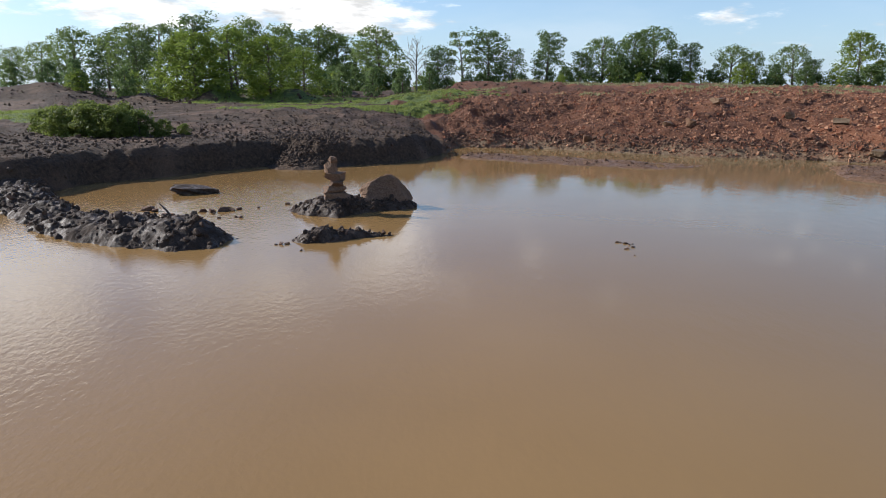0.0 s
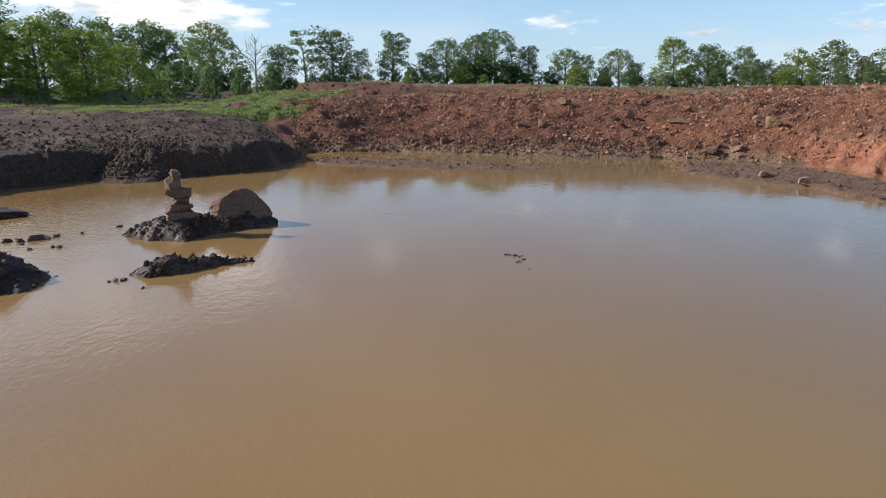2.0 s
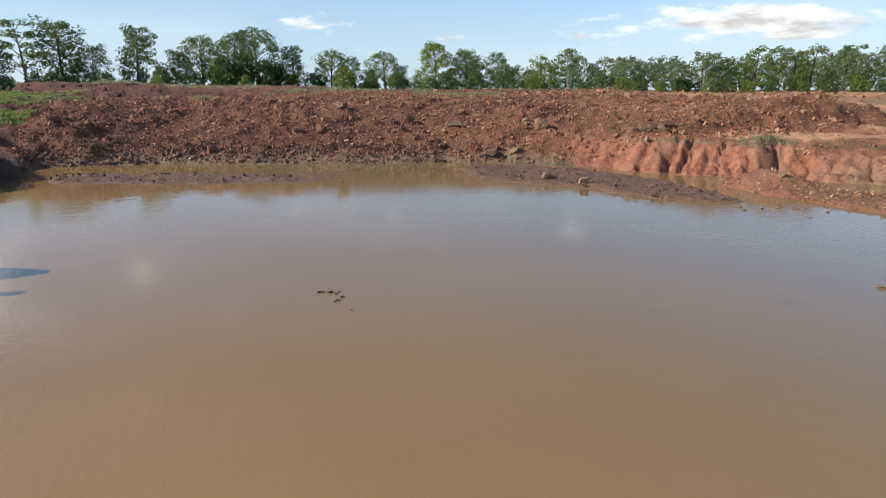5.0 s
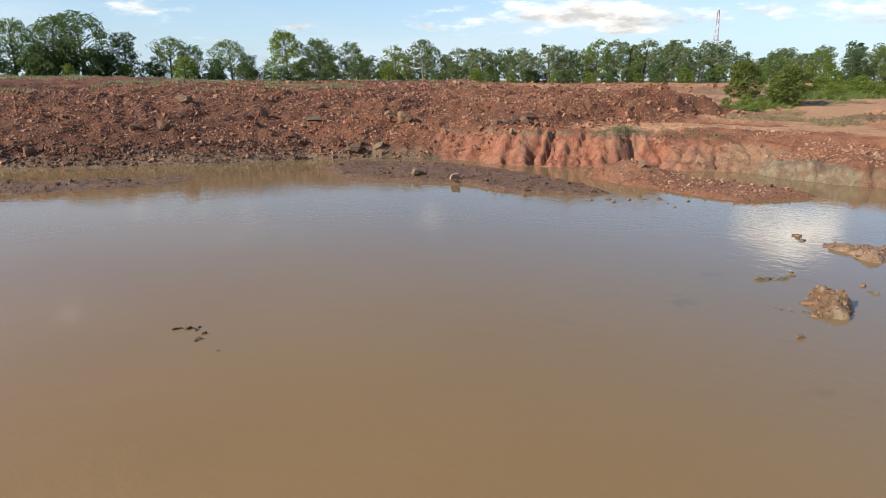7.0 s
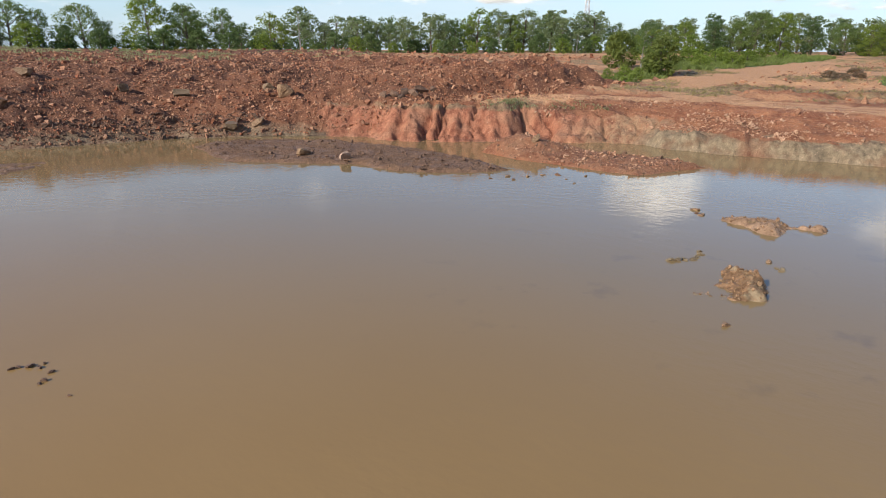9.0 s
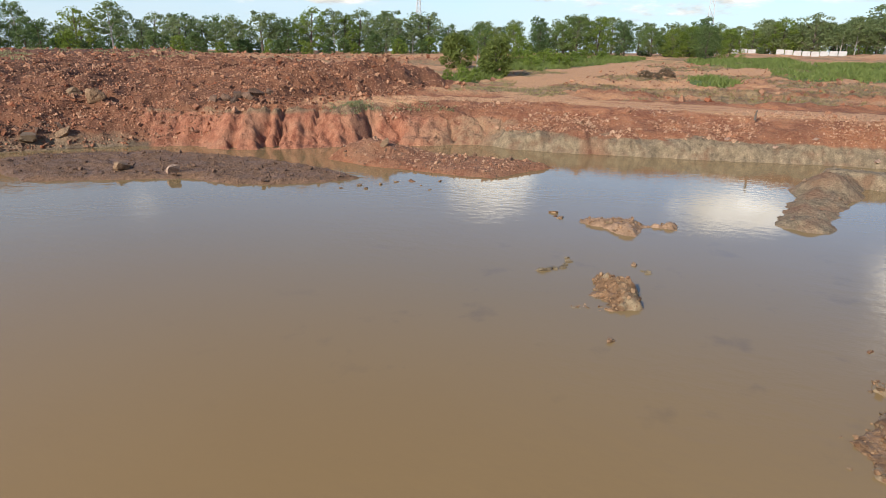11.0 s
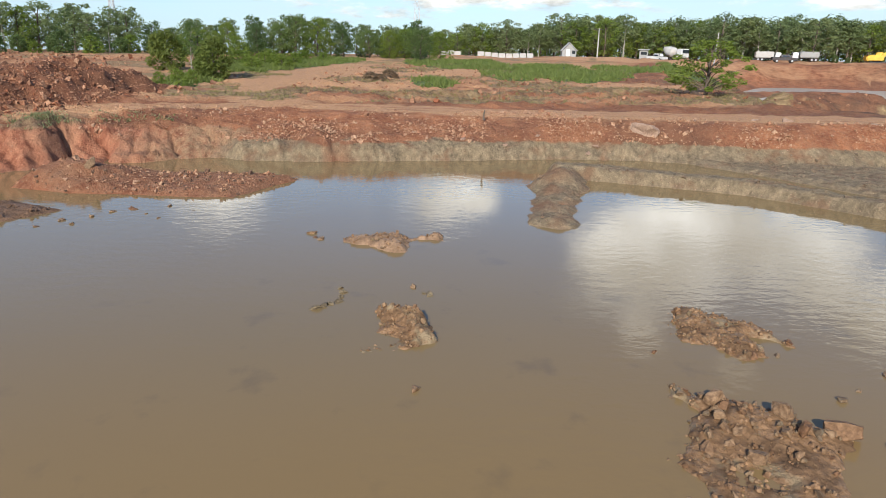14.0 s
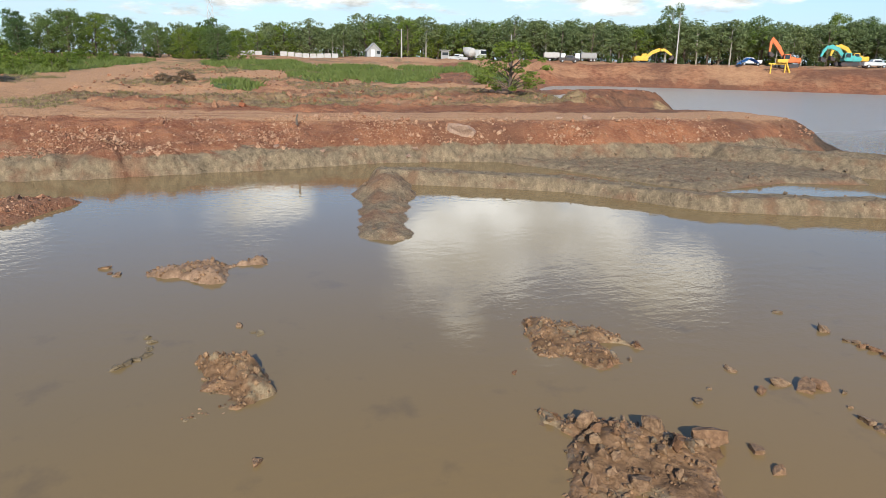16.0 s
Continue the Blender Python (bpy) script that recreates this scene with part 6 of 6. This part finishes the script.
def pickup(bearing, dist, paint, label, heading):
    x, y, z = spot(bearing, dist)
    root = tagged(new("pickup_truck"), label, "pickup", "vehicles at the works")
    part("body", boxes(((0, 0, 0.72), (5.2, 1.8, 0.5), 0.12), ((1.9, 0, 0.93), (1.4, 1.7, 0.3), 0.12)), paint, root)
    part("cab", boxes(((0.25, 0, 1.4), (2.3, 1.65, 0.78), 0.14, None, 0.8)), paint, root)
    part("window", boxes(((0.25, 0, 1.42), (1.75, 1.62, 0.42), 0.05, None, 0.86)), GLASS, root, "dark side window")
    part("windscreen", boxes(((1.22, 0, 1.42), (0.06, 1.3, 0.55), 0.0, (0, radians(-24), 0))), GLASS, root)
    for side in (-1, 1):
        part("bed_side", boxes(((-1.75, side * 0.85, 1.05), (1.6, 0.08, 0.4), 0.03)), paint, root)
        part("headlight", boxes(((2.58, side * 0.65, 0.82), (0.08, 0.35, 0.18), 0.03)), WHITE, root, "clear headlight")
    part("tailgate", boxes(((-2.55, 0, 1.05), (0.08, 1.7, 0.4), 0.03)), paint, root)
    wheels(root, ((1.6, 0.82), (1.6, -0.82), (-1.6, 0.82), (-1.6, -0.82)))
    root.matrix_world = Matrix.LocRotScale((x, y, z), Euler((0, 0, radians(heading))), None)


pickup(136.0, 172, WHITE, "white pickup truck parked on the red ground", 70)
pickup(144.2, 168, WHITE, "dusty white pickup truck near the excavators", 248)
pickup(122.0, 172, STEEL, "dark pickup truck parked before the wood", 250)
pickup(112.7, 166, WHITE, "white pickup truck parked beside a mixer truck", 205)


def mixer_truck(bearing, dist, heading):
    x, y, z = spot(bearing, dist)
    root = tagged(new("mixer_truck"), "dusty concrete mixer truck parked before the wood", "truck", "vehicles at the works")
    part("chassis", boxes(((0, 0, 0.85), (7.4, 0.9, 0.3), 0.04)), STEEL, root)
    cab = part("cab", boxes(((3.1, 0, 1.9), (1.7, 2.3, 2.0), 0.15)), WHITE, root)
    part("windscreen", boxes(((3.97, 0, 2.3), (0.05, 1.9, 0.8), 0.0)), GLASS, cab)
    bm = disc(1.15, 1.9, 20, (0, 0, 0), 0.2)
    bmesh.ops.rotate(bm, verts=bm.verts, matrix=Euler((0, 0, radians(90))).to_matrix())
    tube(bm, [(0.9, 0, 0), (1.7, 0, -0.1)], [1.1, 0.55], 16)
    tube(bm, [(-0.9, 0, 0), (-2.3, 0, 0.35)], [1.12, 0.5], 16)
    bmesh.ops.rotate(bm, verts=bm.verts, matrix=Euler((0, radians(10), 0)).to_matrix())
    bmesh.ops.translate(bm, verts=bm.verts, vec=(-0.6, 0, 2.25))
    part("drum", bm, CONCRETE, root, "dusty pale mixing drum")
    part("chute", boxes(((-3.5, 0, 1.9), (1.2, 0.5, 0.12), 0.03, (0, radians(-35), 0))), STEEL, root)
    wheels(root, [(wx, s * 1.0) for wx in (2.9, -1.3, -2.6) for s in (-1, 1)], 0.5, 0.34)
    root.matrix_world = Matrix.LocRotScale((x, y, z), Euler((0, 0, radians(heading))), None)


mixer_truck(113.9, 166, 200)


def tank_truck(bearing, dist, heading, label, colour):
    x, y, z = spot(bearing, dist)
    root = tagged(new("lorry"), label, "lorry", "vehicles at the works")
    part("chassis", boxes(((0, 0, 0.8), (7.0, 0.9, 0.3), 0.04)), STEEL, root)
    part("cab", boxes(((2.9, 0, 1.7), (1.6, 2.2, 1.7), 0.15)), WHITE, root)
    part("windscreen", boxes(((3.72, 0, 2.05), (0.05, 1.8, 0.7), 0.0)), GLASS, root)
    part("load_box", boxes(((-0.9, 0, 1.9), (5.2, 2.3, 1.8), 0.2)), colour, root)
    wheels(root, [(wx, s * 1.0) for wx in (2.7, -1.6, -2.7) for s in (-1, 1)], 0.48, 0.32)
    root.matrix_world = Matrix.LocRotScale((x, y, z), Euler((0, 0, radians(heading))), (0.8, 0.8, 0.8))


tank_truck(120.8, 182, 252, "pale box lorry half hidden before the wood", CONCRETE)
tank_truck(123.4, 180, 72, "grey lorry parked before the wood", PANEL)


def hut():
    x, y, z = spot(105.5, 171)
    root = tagged(new("hut"), "small pale hut with a steep gabled roof", "hut")
    bm = bmesh.new()
    w, d, low, high = 1.75, 2.2, 2.0, 3.7
    prof = [(-w, 0.4), (w, 0.4), (w, low), (0, high), (-w, low)]
    a, b = [bm.verts.new((-d, px, pz)) for px, pz in prof], [bm.verts.new((d, px, pz)) for px, pz in prof]
    bm.faces.new(a)
    bm.faces.new(b[::-1])
    for k in range(5):
        bm.faces.new((a[k], b[k], b[(k + 1) % 5], a[(k + 1) % 5]))
    part("wall", bm, PANEL, root)
    slope = math.atan2(high - low, w)
    for side in (-1, 1):
        part("roof", boxes(((0, side * w * 0.56, (low + high) / 2 + 0.06), (2 * d + 0.7, math.hypot(w, high - low) + 0.5, 0.1), 0.02, (-side * slope, 0, 0))), ROOF, root, "pale sheet roof")
    part("door", boxes(((-d - 0.03, 0.3, 1.35), (0.06, 0.9, 1.9), 0.01)), WHITE, root)
    part("window", boxes(((-d - 0.03, -1.1, 1.6), (0.06, 0.8, 0.8), 0.01)), GLASS, root)
    part("deck", boxes(((-0.6, 0, 0.3), (2 * d + 2.0, 2 * w + 2.4, 0.2), 0.03)), WHITE, root, "white deck")
    for px in (-2.6, 2.4):
        for py in (-2.0, 2.0):
            part("post", boxes(((px, py, 0.1), (0.2, 0.2, 0.6), 0.02)), STEEL, root)
    root.matrix_world = Matrix.LocRotScale((x, y, z), Euler((0, 0, radians(-10))), None)


hut()


def panel_wall(b0, b1, dist, tall, label):
    n = int((b1 - b0) / 0.55)
    root = tagged(new("panel_wall"), label, "wall")
    for k in range(n):
        x, y, z = spot(b0 + (b1 - b0) * (k + 0.5) / n, dist)
        p = part("panel", boxes(((0, 0, tall / 2), (1.62, 0.1, tall), 0.02)), CONCRETE, root)
        p.matrix_local = Matrix.LocRotScale((x, y, z), Euler((0, 0, radians(-(b0 + b1) / 2))), None)
        q = part("post", boxes(((0.86, 0, tall / 2 + 0.05), (0.14, 0.16, tall + 0.1), 0.02)), CONCRETE, root)
        q.matrix_local = p.matrix_local


panel_wall(97.8, 102.6, 172, 1.1, "white concrete panel wall before the wood")
panel_wall(94.6, 96.4, 173, 1.0, "short white concrete wall before the wood")


def pole(bearing, dist, tall, lean, label, arms=1):
    x, y, z = spot(bearing, dist)
    root = tagged(new("utility_pole"), label, "pole", "utility poles")
    bm = bmesh.new()
    tube(bm, [(0, 0, 0), (0, lean * tall * 0.5, tall * 0.5), (0, lean * tall, tall)], [0.17, 0.14, 0.11], 8)
    part("shaft", bm, CONCRETE, root)
    for k in range(arms):
        part("crossarm", boxes(((0, lean * tall, tall - 0.3 - 0.7 * k), (0.12, 1.6, 0.12), 0.02)), STEEL, root)
    root.matrix_world = Matrix.LocRotScale((x, y, z), Euler((0, 0, radians(-20))), None)


pole(130.6, 168, 11.5, 0.02, "tall concrete pole beside the pond")
pole(107.9, 160, 6.5, 0.0, "thin grey utility pole before the wood")
pole(117.1, 150, 6.5, -0.03, "thin grey utility pole near the vehicles")


def lattice_tower(bearing, dist, tall):
    x, y, z = spot(bearing, dist)
    root = tagged(new("lattice_tower"), "distant grey steel lattice tower above the trees", "tower", "lattice towers")
    half = [1.7 * (1 - 0.8 * k / 9) for k in range(10)]
    zs = [tall * k / 9 for k in range(10)]
    for sx, sy in ((-1, -1), (1, -1), (1, 1), (-1, 1)):
        bm = bmesh.new()
        tube(bm, [(sx * h, sy * h, v) for h, v in zip(half, zs)], [0.12] * 10, 4)
        part("leg", bm, GALV, root)
    for k in range(9):
        bm = bmesh.new()
        for (ax, ay), (bx, by) in (((-1, -1), (1, -1)), ((1, -1), (1, 1)), ((1, 1), (-1, 1)), ((-1, 1), (-1, -1))):
            tube(bm, [(ax * half[k], ay * half[k], zs[k]), (bx * half[k + 1], by * half[k + 1], zs[k + 1])], [0.09, 0.09], 4)
            tube(bm, [(bx * half[k], by * half[k], zs[k]), (ax * half[k + 1], ay * half[k + 1], zs[k + 1])], [0.09, 0.09], 4)
        part("bracing", bm, GALV, root)
    root.location = (x, y, z)


lattice_tower(68.9, 330, 32)
lattice_tower(92.6, 330, 46)


def camp():
    """Pump frame and tarpaulin shelter at the water's edge."""
    x, y, z = spot(135.9, 160)
    tent = tagged(new("tarpaulin_shelter"), "blue tarpaulin stretched over a low frame", "shelter")
    bm = bmesh.new()
    n = 10
    grid = [[bm.verts.new((i / n * 4.4 - 2.2, (j / n - 0.5) * 2.6, 1.7 - 1.5 * abs(i / n - 0.45) * 1.7 + 0.12 * math.sin(i * 1.9 + j))) for j in range(n + 1)] for i in range(n + 1)]
    for i in range(n):
        for j in range(n):
            bm.faces.new((grid[i][j], grid[i + 1][j], grid[i + 1][j + 1], grid[i][j + 1]))
    bmesh.ops.solidify(bm, geom=bm.faces[:], thickness=0.03)
    part("sheet", bm, BLUE, tent, "creased blue tarpaulin")
    for px in (-1.9, 1.9):
        for py in (-1.1, 1.1):
            part("post", boxes(((px, py, 0.35), (0.08, 0.08, 0.9), 0.0)), STEEL, tent)
    tent.matrix_world = Matrix.LocRotScale((x, y, z), Euler((0, 0, radians(68))), None)
    x, y, z = spot(138.0, 157)
    frame_ob = tagged(new("pump_frame"), "yellow steel pump frame standing on the shore", "frame")
    for k, row in enumerate((((0, 0, 2.0), (4.0, 0.3, 0.3)), ((-1.6, 0, 1.0), (0.25, 0.25, 2.2)), ((1.4, 0, 0.9), (0.25, 0.25, 2.2)), ((-0.6, 0.3, 2.6), (2.2, 0.9, 0.7)))):
        part("beam", boxes((row[0], row[1], 0.03)), YELLOW, frame_ob)
    part("chute", boxes(((-2.4, 0, 0.7), (0.3, 0.5, 3.2), 0.03, (0, radians(25), 0))), YELLOW, frame_ob)
    frame_ob.matrix_world = Matrix.LocRotScale((x, y, z), Euler((0, 0, radians(68))), None)
    x, y, z = spot(111.6, 170)
    post = tagged(new("guard_hut"), "small open guard hut on posts", "hut")
    part("cabin", boxes(((0, 0, 1.3), (2.0, 2.0, 2.2), 0.04)), PANEL, post)
    part("window", boxes(((-1.02, 0, 1.7), (0.05, 1.4, 0.7), 0.0)), GLASS, post)
    part("roof", boxes(((0, 0, 2.55), (2.8, 2.8, 0.14), 0.03)), ROOF, post, "flat pale roof")
    post.matrix_world = Matrix.LocRotScale((x, y, z), Euler((0, 0, radians(-20))), None)


camp()
